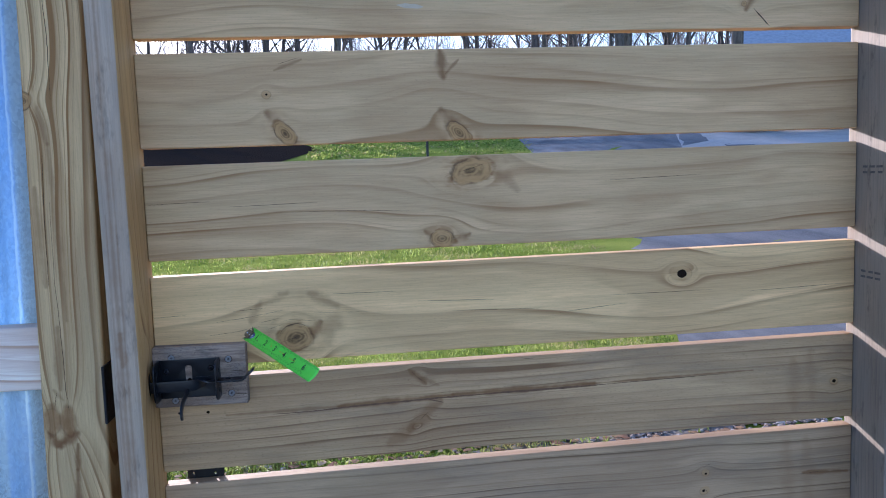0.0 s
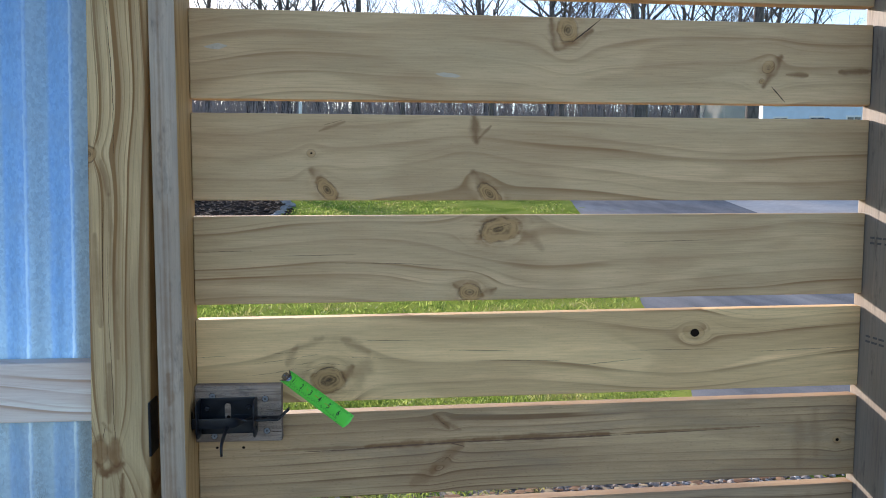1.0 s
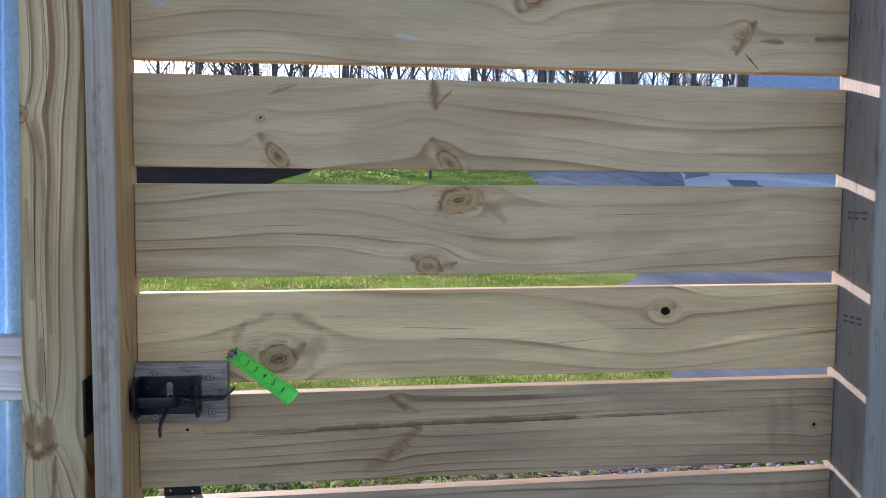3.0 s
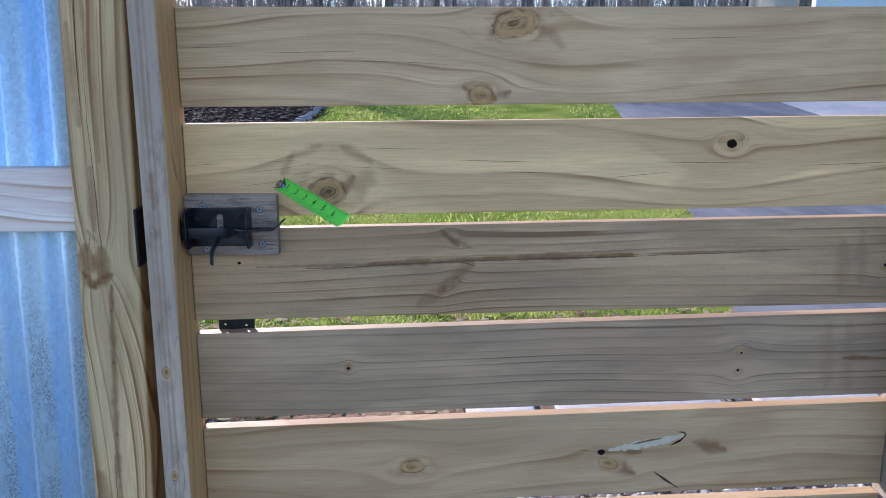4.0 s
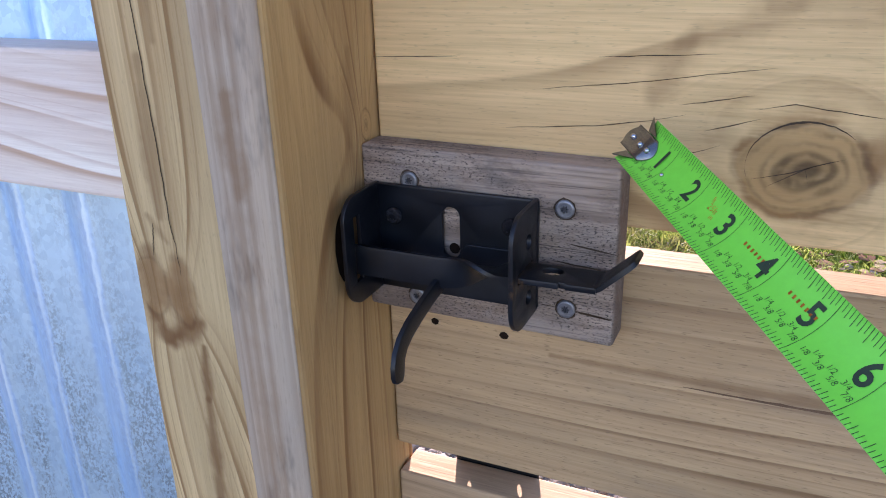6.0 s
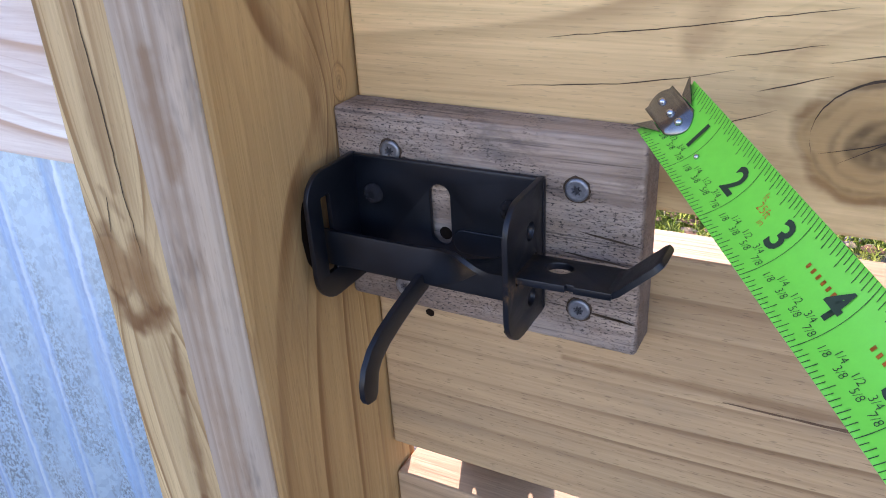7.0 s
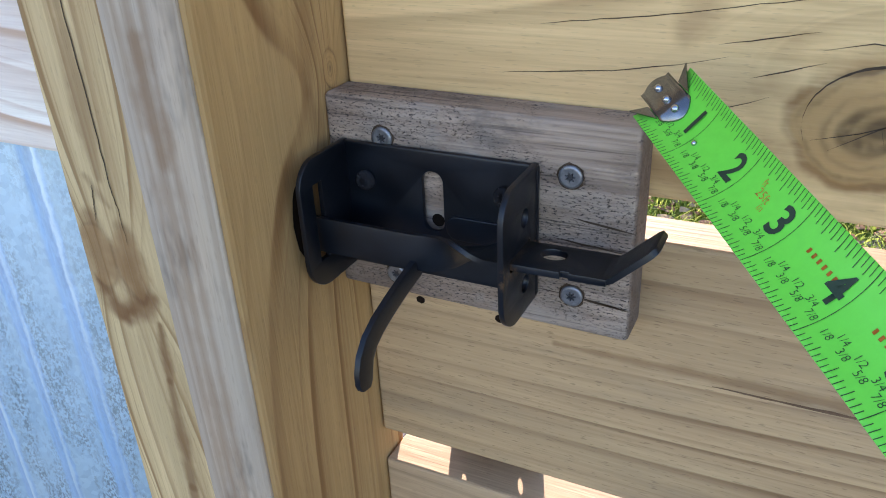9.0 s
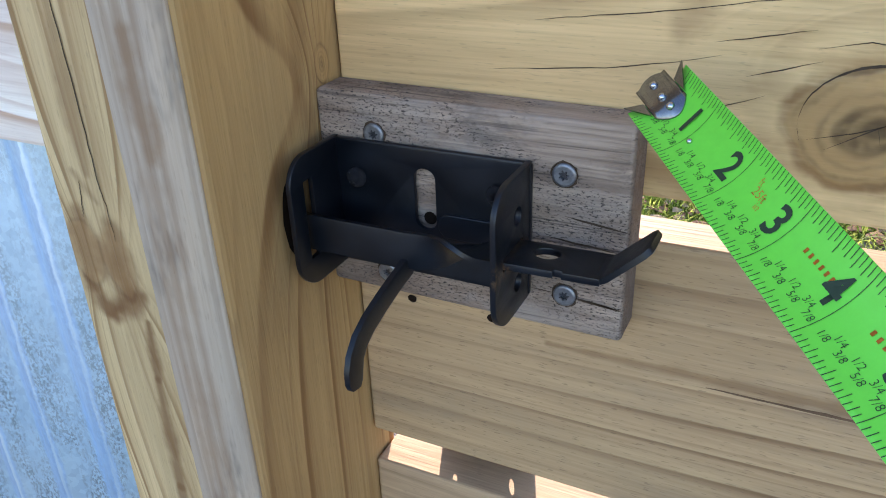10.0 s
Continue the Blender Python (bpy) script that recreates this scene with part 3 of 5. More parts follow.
# ---- the gate ----
GATE = thing("gate", (0.56, 0.0, 0.0), "horizontal-slat gate of pressure-treated pine boards with upright stiles", "gate")
BACK = 0.025
SLATS = [
    # top left, top right, bottom left, bottom right, material
    ((1.952, 1.95), (1.817, 1.815), dict(seed=1.0, contrast=0.6, knots=((0.30, 1.87, 0.012, 1.3),))),
    ((1.787, 1.785), (1.648, 1.651), dict(seed=2.4, contrast=0.65, smears=((0.975, 1.700, 1.012, 1.699, 0.005), (1.07, 1.706, 1.125, 1.708, 0.006), (0.572, 1.782, 0.580, 1.735, 0.008), (0.585, 1.735, 0.64, 1.765, 0.007), (0.935, 1.68, 0.965, 1.73, 0.008)), band=0.030, warp=0.045, knots=((0.60, 1.765, 0.02, 0.8), (0.942, 1.711, 0.009, 1.2, 40, 0.7), (0.932, 1.689, 0.005, 1.0, 0, 0.7)))),
    ((1.627, 1.627), (1.490, 1.490), dict(seed=3.7, smears=((0.187, 1.537, 0.225, 1.495, 0.010), (0.447, 1.535, 0.485, 1.498, 0.010), (0.447, 1.625, 0.452, 1.585, 0.009, 0.8), (0.455, 1.59, 0.475, 1.61, 0.003, 0.6), (0.20, 1.60, 0.24, 1.615, 0.003, 0.5)), band=0.040, contrast=0.8, knots=((0.187, 1.565, 0.0065, 1.2, 0, 0.6), (0.211, 1.507, 0.0125, 1.7, -48), (0.472, 1.502, 0.0125, 1.8, -42)))),
    ((1.465, 1.468), (1.324, 1.329), dict(seed=5.1, smears=((0.525, 1.452, 0.56, 1.41, 0.010, 0.3), (0.415, 1.352, 0.44, 1.332, 0.007), (0.455, 1.334, 0.485, 1.345, 0.006)), band=0.030, contrast=1.0, knots=((0.489, 1.4425, 0.0195, 1.75, 8), (0.442, 1.339, 0.014, 1.45)))),
    ((1.300, 1.307), (1.161, 1.168), dict(seed=6.2, green=0.12, light=(0.82, 0.55, 0.255), smears=((0.236, 1.197, 0.249, 1.219, 0.008), (0.18, 1.185, 0.27, 1.215, 0.030, 0.38), (0.145, 1.225, 0.16, 1.252, 0.010, 0.4), (0.155, 1.25, 0.2, 1.266, 0.008, 0.3), (0.19, 1.266, 0.245, 1.263, 0.007, 0.25), (0.235, 1.265, 0.275, 1.243, 0.010, 0.4)), band=0.034, warp=0.045, contrast=0.95, knots=((0.211, 1.198, 0.0205, 1.25), (0.828, 1.266, 0.012, 1.5, 0, 0.4)))),
    ((1.142, 1.150), (1.000, 1.008), dict(seed=7.9, dots=0.4, smears=((0.10, 1.083, 0.28, 1.0848, 0.003, 0.55), (0.27, 1.0845, 0.45, 1.091, 0.0055, 0.85), (0.45, 1.091, 0.68, 1.0942, 0.0055, 0.85), (0.66, 1.0938, 0.95, 1.0985, 0.0022), (0.345, 1.0195, 0.385, 1.045, 0.011, 0.42), (0.38, 1.040, 0.430, 1.082, 0.010, 0.55), (0.382, 1.136, 0.407, 1.113, 0.005, 0.7), (0.41, 1.118, 0.428, 1.108, 0.004, 0.4), (1.02, 1.11, 1.023, 1.03, 0.014, 0.24), (1.05, 1.125, 1.055, 1.045, 0.010, 0.22)), band=0.015, warp=0.018, green=0.15, stain=0.5, contrast=1.0, light=(0.51, 0.335, 0.17), dark=(0.23, 0.125, 0.055), knots=((1.093, 1.071, 0.006, 1.3, 0, 0.6), (0.402, 1.124, 0.0045, 1.6, -40, 0.0), (0.395, 1.050, 0.005, 1.8, 40, 0.0)))),
    ((0.978, 0.993), (0.838, 0.852), dict(seed=9.3, smears=((1.04, 0.916, 1.12, 0.913, 0.004), (1.01, 0.97, 1.015, 0.87, 0.016, 0.24), (1.045, 0.975, 1.05, 0.86, 0.012, 0.2)), band=0.016, warp=0.018, green=0.15, stain=0.5, contrast=1.05, light=(0.46, 0.31, 0.175), dark=(0.20, 0.12, 0.06), knots=((0.234, 0.917, 0.005, 1.0), (0.868, 0.930, 0.006, 1.2, 0, 0.45), (0.866, 0.899, 0.007, 1.3, 30, 0.5)))),
    ((0.821, 0.838), (0.681, 0.690), dict(seed=11.0, light=(0.52, 0.35, 0.18), smears=((0.66, 0.742, 0.70, 0.722, 0.010), (0.64, 0.762, 0.71, 0.76, 0.006), (0.80, 0.775, 0.85, 0.76, 0.012)), band=0.030, warp=0.05, knots=((0.333, 0.745, 0.012, 1.7), (0.655, 0.742, 0.009, 1.7, -20)))),
    ((0.661, 0.672), (0.521, 0.532), dict(seed=12.6)),
    ((0.502, 0.512), (0.362, 0.372), dict(seed=13.7)),
    ((0.342, 0.350), (0.202, 0.210), dict(seed=15.1)),
    ((0.183, 0.189), (0.050, 0.052), dict(seed=16.4)),
]
slats = []
for i, (top, low, look_of) in enumerate(SLATS):
    bm = box(bmesh.new(), 0.0015, 1.1265, 0.0, BACK, low, top, 0.0016)
    slats.append(part("slat", bm, pine("pine_board_%d" % i, **look_of), GATE))


def twisted(bm):
    """The left stile turns a little: its front edge stands 3 mm nearer the boards' middle."""
    for v in bm.verts:
        v.co.x += 0.0034 * (BACK - v.co.y) / (BACK + 0.0935)
    return bm


def leaning(bm):
    """Post and metal fence lean slightly against the gate."""
    for v in bm.verts:
        v.co.x += 0.021 * (v.co.z - 1.2)
    return bm


left_stile = part("stile", twisted(box(bmesh.new(), -0.0385, 0.0, -0.0935, BACK, 0.02, 1.97, 0.004, 3)), pine("pine_stile", upright=(-0.30, 0.10), seed=21.0, band=0.013, warp=0.014, light=(0.47, 0.292, 0.116), dark=(0.25, 0.125, 0.042), green=0.0, stain=0.12, across="y", smears=((1.245, -0.026, 1.20, -0.030, 0.006, 0.35), (1.20, -0.030, 1.16, -0.022, 0.007, 0.4)), knots=((1.206, -0.0125, 0.0052, 1.7, 0, 0.75), (1.203, -0.0165, 0.016, 1.9, 0, 0.0))), GATE, "upright pine stile with a weathered grey front edge")
M_FRONT = pine("weathered_stile_front", upright=(-0.30, 0.10), seed=4.0, band=0.012, warp=0.014, light=(0.52, 0.40, 0.285), dark=(0.30, 0.18, 0.095), grey=0.36, contrast=0.75, smears=((0.55, -0.0195, 1.95, -0.0215, 0.0030, 0.42), (0.60, -0.0125, 1.5, -0.0140, 0.0024, 0.40), (0.90, -0.025, 1.4, -0.027, 0.0020, 0.35), (1.19, -0.018, 1.235, -0.019, 0.007, 0.5)), knots=((0.952, -0.0195, 0.0055, 1.6), (0.790, -0.019, 0.005, 1.6)))
part("edge", twisted(box(bmesh.new(), -0.0375, -0.0015, -0.0945, -0.0925, 0.022, 1.968, 0.0009)), M_FRONT, left_stile, "grey weathered front edge")
# right stile's pine is darkened and greyed to hold the shade it stands in
right_stile = part("stile", box(bmesh.new(), 1.128, 1.167, -0.083, BACK, 0.02, 1.97, 0.004, 3), pine("pine_stile_shaded", upright=(1.5, 0.3), seed=30.0, band=0.007, warp=0.008, light=(0.33, 0.265, 0.20), dark=(0.15, 0.125, 0.11), green=0.0, grey=0.45), GATE, "pine stile coloured dark for its shade, crossed by stripes of sunlight")
M_STAMP = plain("faded_stamp_ink", (0.13, 0.12, 0.115), 0.9, vary=0.5, size=120)
# faint stamps on the stile: unreadable, so bars
for z in (1.425, 1.256):
    for k in range(2):
        for j in range(3):
            bm = box(bmesh.new(), 1.1274, 1.1279, -0.062 + 0.018 * j, -0.062 + 0.018 * j + random.uniform(0.008, 0.015), z - 0.009 * k, z - 0.009 * k + 0.0035)
            part("stamp_bar", bm, M_STAMP, right_stile)

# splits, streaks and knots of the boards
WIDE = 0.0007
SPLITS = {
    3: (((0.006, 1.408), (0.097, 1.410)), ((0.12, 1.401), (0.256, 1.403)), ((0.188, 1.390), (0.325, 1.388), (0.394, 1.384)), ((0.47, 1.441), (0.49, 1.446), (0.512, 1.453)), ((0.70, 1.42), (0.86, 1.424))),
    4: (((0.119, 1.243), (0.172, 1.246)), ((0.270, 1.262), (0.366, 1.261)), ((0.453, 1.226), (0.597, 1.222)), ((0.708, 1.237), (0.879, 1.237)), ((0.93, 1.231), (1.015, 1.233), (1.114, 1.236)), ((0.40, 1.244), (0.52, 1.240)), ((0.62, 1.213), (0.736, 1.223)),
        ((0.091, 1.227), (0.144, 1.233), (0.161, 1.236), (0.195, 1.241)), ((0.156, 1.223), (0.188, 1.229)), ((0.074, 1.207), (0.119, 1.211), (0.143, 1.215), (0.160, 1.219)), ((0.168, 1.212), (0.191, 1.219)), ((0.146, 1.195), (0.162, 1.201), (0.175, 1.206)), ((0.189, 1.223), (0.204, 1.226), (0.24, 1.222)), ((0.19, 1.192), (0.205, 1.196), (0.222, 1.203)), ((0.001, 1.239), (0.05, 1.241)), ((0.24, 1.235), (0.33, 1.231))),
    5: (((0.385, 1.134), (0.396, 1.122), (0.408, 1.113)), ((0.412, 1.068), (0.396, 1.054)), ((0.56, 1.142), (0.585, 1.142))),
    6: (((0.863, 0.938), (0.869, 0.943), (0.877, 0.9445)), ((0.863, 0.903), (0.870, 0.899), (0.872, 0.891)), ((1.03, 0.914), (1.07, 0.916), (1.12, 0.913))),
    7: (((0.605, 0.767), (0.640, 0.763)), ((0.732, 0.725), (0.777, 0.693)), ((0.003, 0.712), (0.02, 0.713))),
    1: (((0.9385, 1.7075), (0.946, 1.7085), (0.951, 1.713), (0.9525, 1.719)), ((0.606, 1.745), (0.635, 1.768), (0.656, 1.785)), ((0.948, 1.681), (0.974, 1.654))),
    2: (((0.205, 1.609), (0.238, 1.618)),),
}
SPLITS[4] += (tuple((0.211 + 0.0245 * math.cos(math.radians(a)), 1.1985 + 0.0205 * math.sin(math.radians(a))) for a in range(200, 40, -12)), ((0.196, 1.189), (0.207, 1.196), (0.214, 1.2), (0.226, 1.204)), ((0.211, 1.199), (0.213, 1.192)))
# no gap is cut: dark slivers carry the shade of each split
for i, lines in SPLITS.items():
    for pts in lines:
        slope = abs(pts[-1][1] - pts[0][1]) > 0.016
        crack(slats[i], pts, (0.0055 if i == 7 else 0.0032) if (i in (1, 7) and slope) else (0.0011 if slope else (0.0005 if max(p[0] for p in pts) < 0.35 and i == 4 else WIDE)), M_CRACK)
M_STREAK = plain("brown_resin_streak", (0.16, 0.085, 0.04), 0.8, vary=0.5, size=90)
for pts, wide in ((((0.17, 1.0795), (0.229, 1.0800), (0.296, 1.0837), (0.36, 1.0855), (0.4286, 1.0878), (0.49, 1.0886), (0.55, 1.0893)), 0.0030), (((0.50, 1.0895), (0.56, 1.0897), (0.62, 1.0903), (0.70, 1.0917)), 0.0042), (((0.68, 1.0912), (0.78, 1.0935), (0.92, 1.0962)), 0.0016), (((0.292, 1.0760), (0.2965, 1.0925)), 0.0014), (((0.41, 1.0865), (0.4286, 1.0820), (0.4345, 1.0795)), 0.0022)):
    crack(slats[5], pts, wide, M_STREAK, 0.0001, "dark resin streak")
crack(slats[7], ((0.655, 0.765), (0.70, 0.772), (0.747, 0.779), (0.784, 0.789)), 0.017, M_PALE, -0.0002, "pale sapwood pocket")
crack(slats[7], ((0.769, 0.7945), (0.780, 0.7935), (0.7846, 0.789), (0.776, 0.779), (0.757, 0.770)), 0.0042, M_BARK_HOLE, -0.0004, "dark edge of the sapwood pocket")
crack(slats[7], ((0.695, 0.7745), (0.72, 0.780), (0.745, 0.784)), 0.004, M_STREAK, -0.0004)
crack(slats[1], ((0.025, 1.728), (0.06, 1.730)), 0.010, M_PALE, 0.0001, "pale sapwood pocket")
crack(slats[1], ((0.385, 1.692), (0.425, 1.689)), 0.009, M_PALE, 0.0001, "pale sapwood pocket")
# holes are flat dark discs on the face; their shade is the colour
for i, x, z, r in ((4, 0.828, 1.2655, 0.0068), (5, 1.093, 1.071, 0.0028), (5, 0.031, 1.091, 0.0021), (5, 0.073, 1.090, 0.0023), (6, 0.234, 0.917, 0.0025), (6, 0.868, 0.928, 0.0017), (6, 0.864, 0.899, 0.0022), (7, 0.644, 0.762, 0.0052), (2, 0.187, 1.565, 0.0016)):
    bm = bmesh.new()
    ring = [bm.verts.new((x + r * 1.15 * math.cos(a * 0.2856) * random.uniform(0.9, 1.08), -0.0004, z + r * math.sin(a * 0.2856) * random.uniform(0.9, 1.08))) for a in range(22)]
    bm.faces.new(ring)
    part("knot_hole", bm, M_BARK_HOLE, slats[i], "dark hole in the board")

# corner plate behind the gap under the latch
M_DARKMETAL = plain("dark_coated_metal", (0.012, 0.012, 0.013), 0.5, 0.3, vary=0.4, size=60)
flip = Matrix(((1, 0, 0, 0), (0, 0, 1, 0), (0, 1, 0, 0), (0, 0, 0, 1)))  # local xy to world xz
brace = thing("mending_plate", (0.058, 0.016, 0.978), "dark metal mending plate with two screws joining two gate boards", "bracket")
part("plate", plate(rounded(0.031, 0.086, 0.962, 1.016, 0.004), [circle(0.040, 0.986, 0.0022, 10), circle(0.073, 0.984, 0.0022, 10)], 0.002, Matrix.Translation((0, BACK + 0.0014, 0)) @ flip), M_DARKMETAL, brace)
for x, z in ((0.040, 1.009), (0.073, 1.007)):
    part("screw", cylinder(bmesh.new(), pose(x, BACK + 0.004, z, 90), 0.0032, 0.002, 12), M_STEEL, brace)

# ---- post and metal fence ----
POST = pine("pine_post", upright=(0.06, 0.01), seed=40.0, zones=0.15, band=0.0205, warp=0.045, light=(0.70, 0.50, 0.25), dark=(0.33, 0.17, 0.058), contrast=1.7, green=0.3, stain=0.15, smears=(
    (1.088, -0.143, 1.066, -0.128, 0.009, 1.0), (1.068, -0.132, 1.085, -0.104, 0.009, 1.0), (1.108, -0.128, 1.084, -0.112, 0.011, 0.75), (1.128, -0.136, 1.085, -0.1385, 0.012, 0.8), (1.122, -0.1145, 1.085, -0.1125, 0.011, 0.75), (1.15, -0.132, 1.135, -0.120, 0.004, 0.4),
    (1.068, -0.1045, 1.03, -0.108, 0.004, 0.8), (1.03, -0.108, 0.95, -0.111, 0.005, 0.75), (0.95, -0.111, 0.835, -0.1165, 0.005, 0.7), (0.835, -0.1165, 0.70, -0.1226, 0.006, 0.7), (0.77, -0.148, 0.66, -0.140, 0.014, 0.6),
    (1.24, -0.119, 1.15, -0.122, 0.006, 0.45), (1.55, -0.122, 1.50, -0.112, 0.006, 0.5), (1.44, -0.134, 1.30, -0.130, 0.006, 0.45), (1.50, -0.112, 1.25, -0.106, 0.005, 0.4)),
    knots=((1.103, -0.1375, 0.011, 1.9, 0, 0.25), (1.103, -0.1150, 0.011, 1.9, 0, 0.25), (1.560, -0.1385, 0.010, 1.4)), knot_color=(0.23, 0.13, 0.05))
post = lone("fence_post", leaning(box(bmesh.new(), -0.1485, -0.0600, -0.043, 0.046, -0.02, 2.06, 0.004, 3)), POST, "square pressure-treated pine fence post with knots and splits", "fence post")
# splits of the post, dark slivers coloured as shaded gaps
for pts in (((1.42, -0.116), (1.30, -0.1175), (1.242, -0.1160), (1.20, -0.1146), (1.17, -0.1148), (1.146, -0.1150), (1.136, -0.1133), (1.115, -0.1132)), ((1.146, -0.128), (1.125, -0.132)), ((1.80, -0.108), (1.65, -0.101), (1.56, -0.103)), ((1.49, -0.120), (1.40, -0.124), (1.30, -0.126)), ((0.80, -0.122), (0.7, -0.125))):
    bm = bmesh.new()
    n = 30
    prev = None
    for i in range(n + 1):
        k = i / n * (len(pts) - 1)
        j = min(int(k), len(pts) - 2)
        z = pts[j][0] + (pts[j + 1][0] - pts[j][0]) * (k - j)
        x = pts[j][1] + (pts[j + 1][1] - pts[j][1]) * (k - j) + random.uniform(-0.0005, 0.0005)
        w = 0.00028 * math.sin(math.pi * i / n) ** 0.6 + 0.0001
        cur = (bm.verts.new((x - w, -0.0434, z)), bm.verts.new((x + w, -0.0434, z)))
        if prev:
            bm.faces.new((prev[0], prev[1], cur[1], cur[0]))
        prev = cur
    part("crack", bm, M_CRACK, post)

# added strip that blocks the sun behind the gap, so the gap stays dark
part("sun_stop", leaning(box(bmesh.new(), -0.0597, -0.024, 0.0295, 0.0445, 0.0, 2.0, 0.002)), POST, post, "added pine strip that keeps sunlight out of the gate's gap")
HINGE_POST = pine("pine_hinge_post", upright=(1.10, 0.02), seed=44.0, band=0.018, warp=0.04, light=(0.42, 0.31, 0.19), dark=(0.22, 0.13, 0.06), contrast=1.0, grey=0.25)
lone("fence_post", box(bmesh.new(), 1.173, 1.262, -0.043, 0.046, -0.02, 2.06, 0.004, 3), HINGE_POST, "greyed square pine post that the gate hangs on", "fence post")
FENCE = thing("metal_fence_panel", (-0.7, 0.03, 0.0), "galvanised corrugated steel fence panel with a pine rail across it", "fence panel")


PITCH, CREST = 0.0700, -0.2683


def corrugated():
    """The folded sheet: round waves, 15 mm deep, leaning with the post."""
    amp, z0, z1, n = 0.0076, 0.04, 1.98, 24
    x0, x1 = -1.6, -0.150
    steps = int((x1 - x0) / PITCH * n)
    verts, faces = [], []
    for side in (0.0, 0.0008):
        for z in (z0, z1):
            for i in range(steps + 1):
                x = x0 + (x1 - x0) * i / steps
                verts.append((x + 0.021 * (z - 1.2), 0.0325 - amp * math.cos(2 * math.pi * (x - CREST) / PITCH) + side, z))
    w = steps + 1
    for i in range(steps):
        faces.append((i, i + 1, w + i + 1, w + i))
        faces.append((2 * w + i + 1, 2 * w + i, 3 * w + i, 3 * w + i + 1))
        faces.append((i + 1, i, 2 * w + i, 2 * w + i + 1))
        faces.append((w + i, w + i + 1, 3 * w + i + 1, 3 * w + i))
    return mesh_of("sheet", verts, faces, M_GALV, True)


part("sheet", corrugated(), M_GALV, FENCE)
RAIL = pine("pine_rail", seed=50.0, band=0.03, warp=0.06, light=(0.88, 0.75, 0.64), dark=(0.62, 0.41, 0.28), green=0.0, contrast=1.0, zones=0.2, dots=0.05)
part("rail", box(bmesh.new(), -1.6, -0.1490, -0.014, 0.0240, (1.147, 1.144), (1.241, 1.238), 0.003), RAIL, FENCE, "pale unpainted pine rail")

# ---- latch ----
block = thing("mounting_block", (0.07, -0.01, 1.105), "weathered grey-brown wooden block screwed to the gate boards", "wood block")
bm = box(bmesh.new(), 0.0012, 0.137, -0.020, 0.0, (1.1065, 1.1055), (1.198, 1.1965), 0.0022, 3)
part("body", bm, M_BLOCK, block)


def screw(parent, x, y, z, r, dark=False):
    """A pan-head screw with a star recess, facing the camera's side."""
    bm = bmesh.new()
    n = 28
    rings = []
    dome = 0.0011 if dark else 0.0
    for rad, dy in ((r, 0.0), (r, -0.0007), (r * 0.93, -0.0011 - dome * 0.3), (r * 0.80, -0.0013 - dome * 0.7), (r * 0.62, -0.0011 - dome)):
        rings.append([bm.verts.new((x + rad * math.cos(2 * math.pi * i / n), y + dy, z + rad * math.sin(2 * math.pi * i / n))) for i in range(n)])
    star = [bm.verts.new((x + r * (0.46 if i % 4 < 2 else 0.28) * math.cos(2 * math.pi * i / n), y - 0.0011 - dome, z + r * (0.46 if i % 4 < 2 else 0.28) * math.sin(2 * math.pi * i / n))) for i in range(n)]
    deep = [bm.verts.new(v.co + Vector((0, 0.0014, 0))) for v in star]
    rings += [star, deep]
    for a, b in zip(rings, rings[1:]):
        for i in range(n):
            bm.faces.new((a[i], a[(i + 1) % n], b[(i + 1) % n], b[i]))
    bm.faces.new(deep)
    pit = bmesh.new()
    pit.faces.new([pit.verts.new(v.co + Vector((0, -0.0003, 0))) for v in deep])
    ob = part("screw", bm, M_BLACKSCREW if dark else M_STEEL, parent, "black screw head" if dark else "zinc star-drive screw", True)
    # floor of the star in darker steel, the recess shade put into its colour
    part("recess", pit, M_BLACKSCREW if dark else M_RECESS, ob)
    return ob


for x, z in ((0.029, 1.181), (0.111, 1.175), (0.113, 1.123), (0.031, 1.1165)):
    screw(block, x, -0.0203, z, 0.0047)
    bm = bmesh.new()
    bm.faces.new([bm.verts.new((x + 0.0054 * math.cos(a * 0.2856) * random.uniform(0.92, 1.1), -0.02025, z + 0.0054 * math.sin(a * 0.2856) * random.uniform(0.92, 1.1))) for a in range(22)])
    part("dark_ring", bm, M_CRACK, block, "dark ring round the screw")
for pts in (((0.098, 1.1235), (0.109, 1.1232)), ((0.1165, 1.1227), (0.125, 1.1222), (0.1369, 1.1208)), ((0.1165, 1.1222), (0.1369, 1.1205)), ((0.112, 1.158), (0.137, 1.155)), ((0.105, 1.148), (0.135, 1.146)), ((0.036, 1.178), (0.052, 1.177))):
    crack(block, pts, 0.0009, M_CRACK, -0.0202)

# nothing is drilled: a dark disc holds the hole's shade
bm = bmesh.new()
bm.faces.new([bm.verts.new((0.0535 + 0.0030 * math.cos(a * 0.524), -0.0203, 1.1470 + 0.0030 * math.sin(a * 0.524))) for a in range(12)])
part("pilot_hole", bm, M_BARK_HOLE, block, "dark drilled hole")

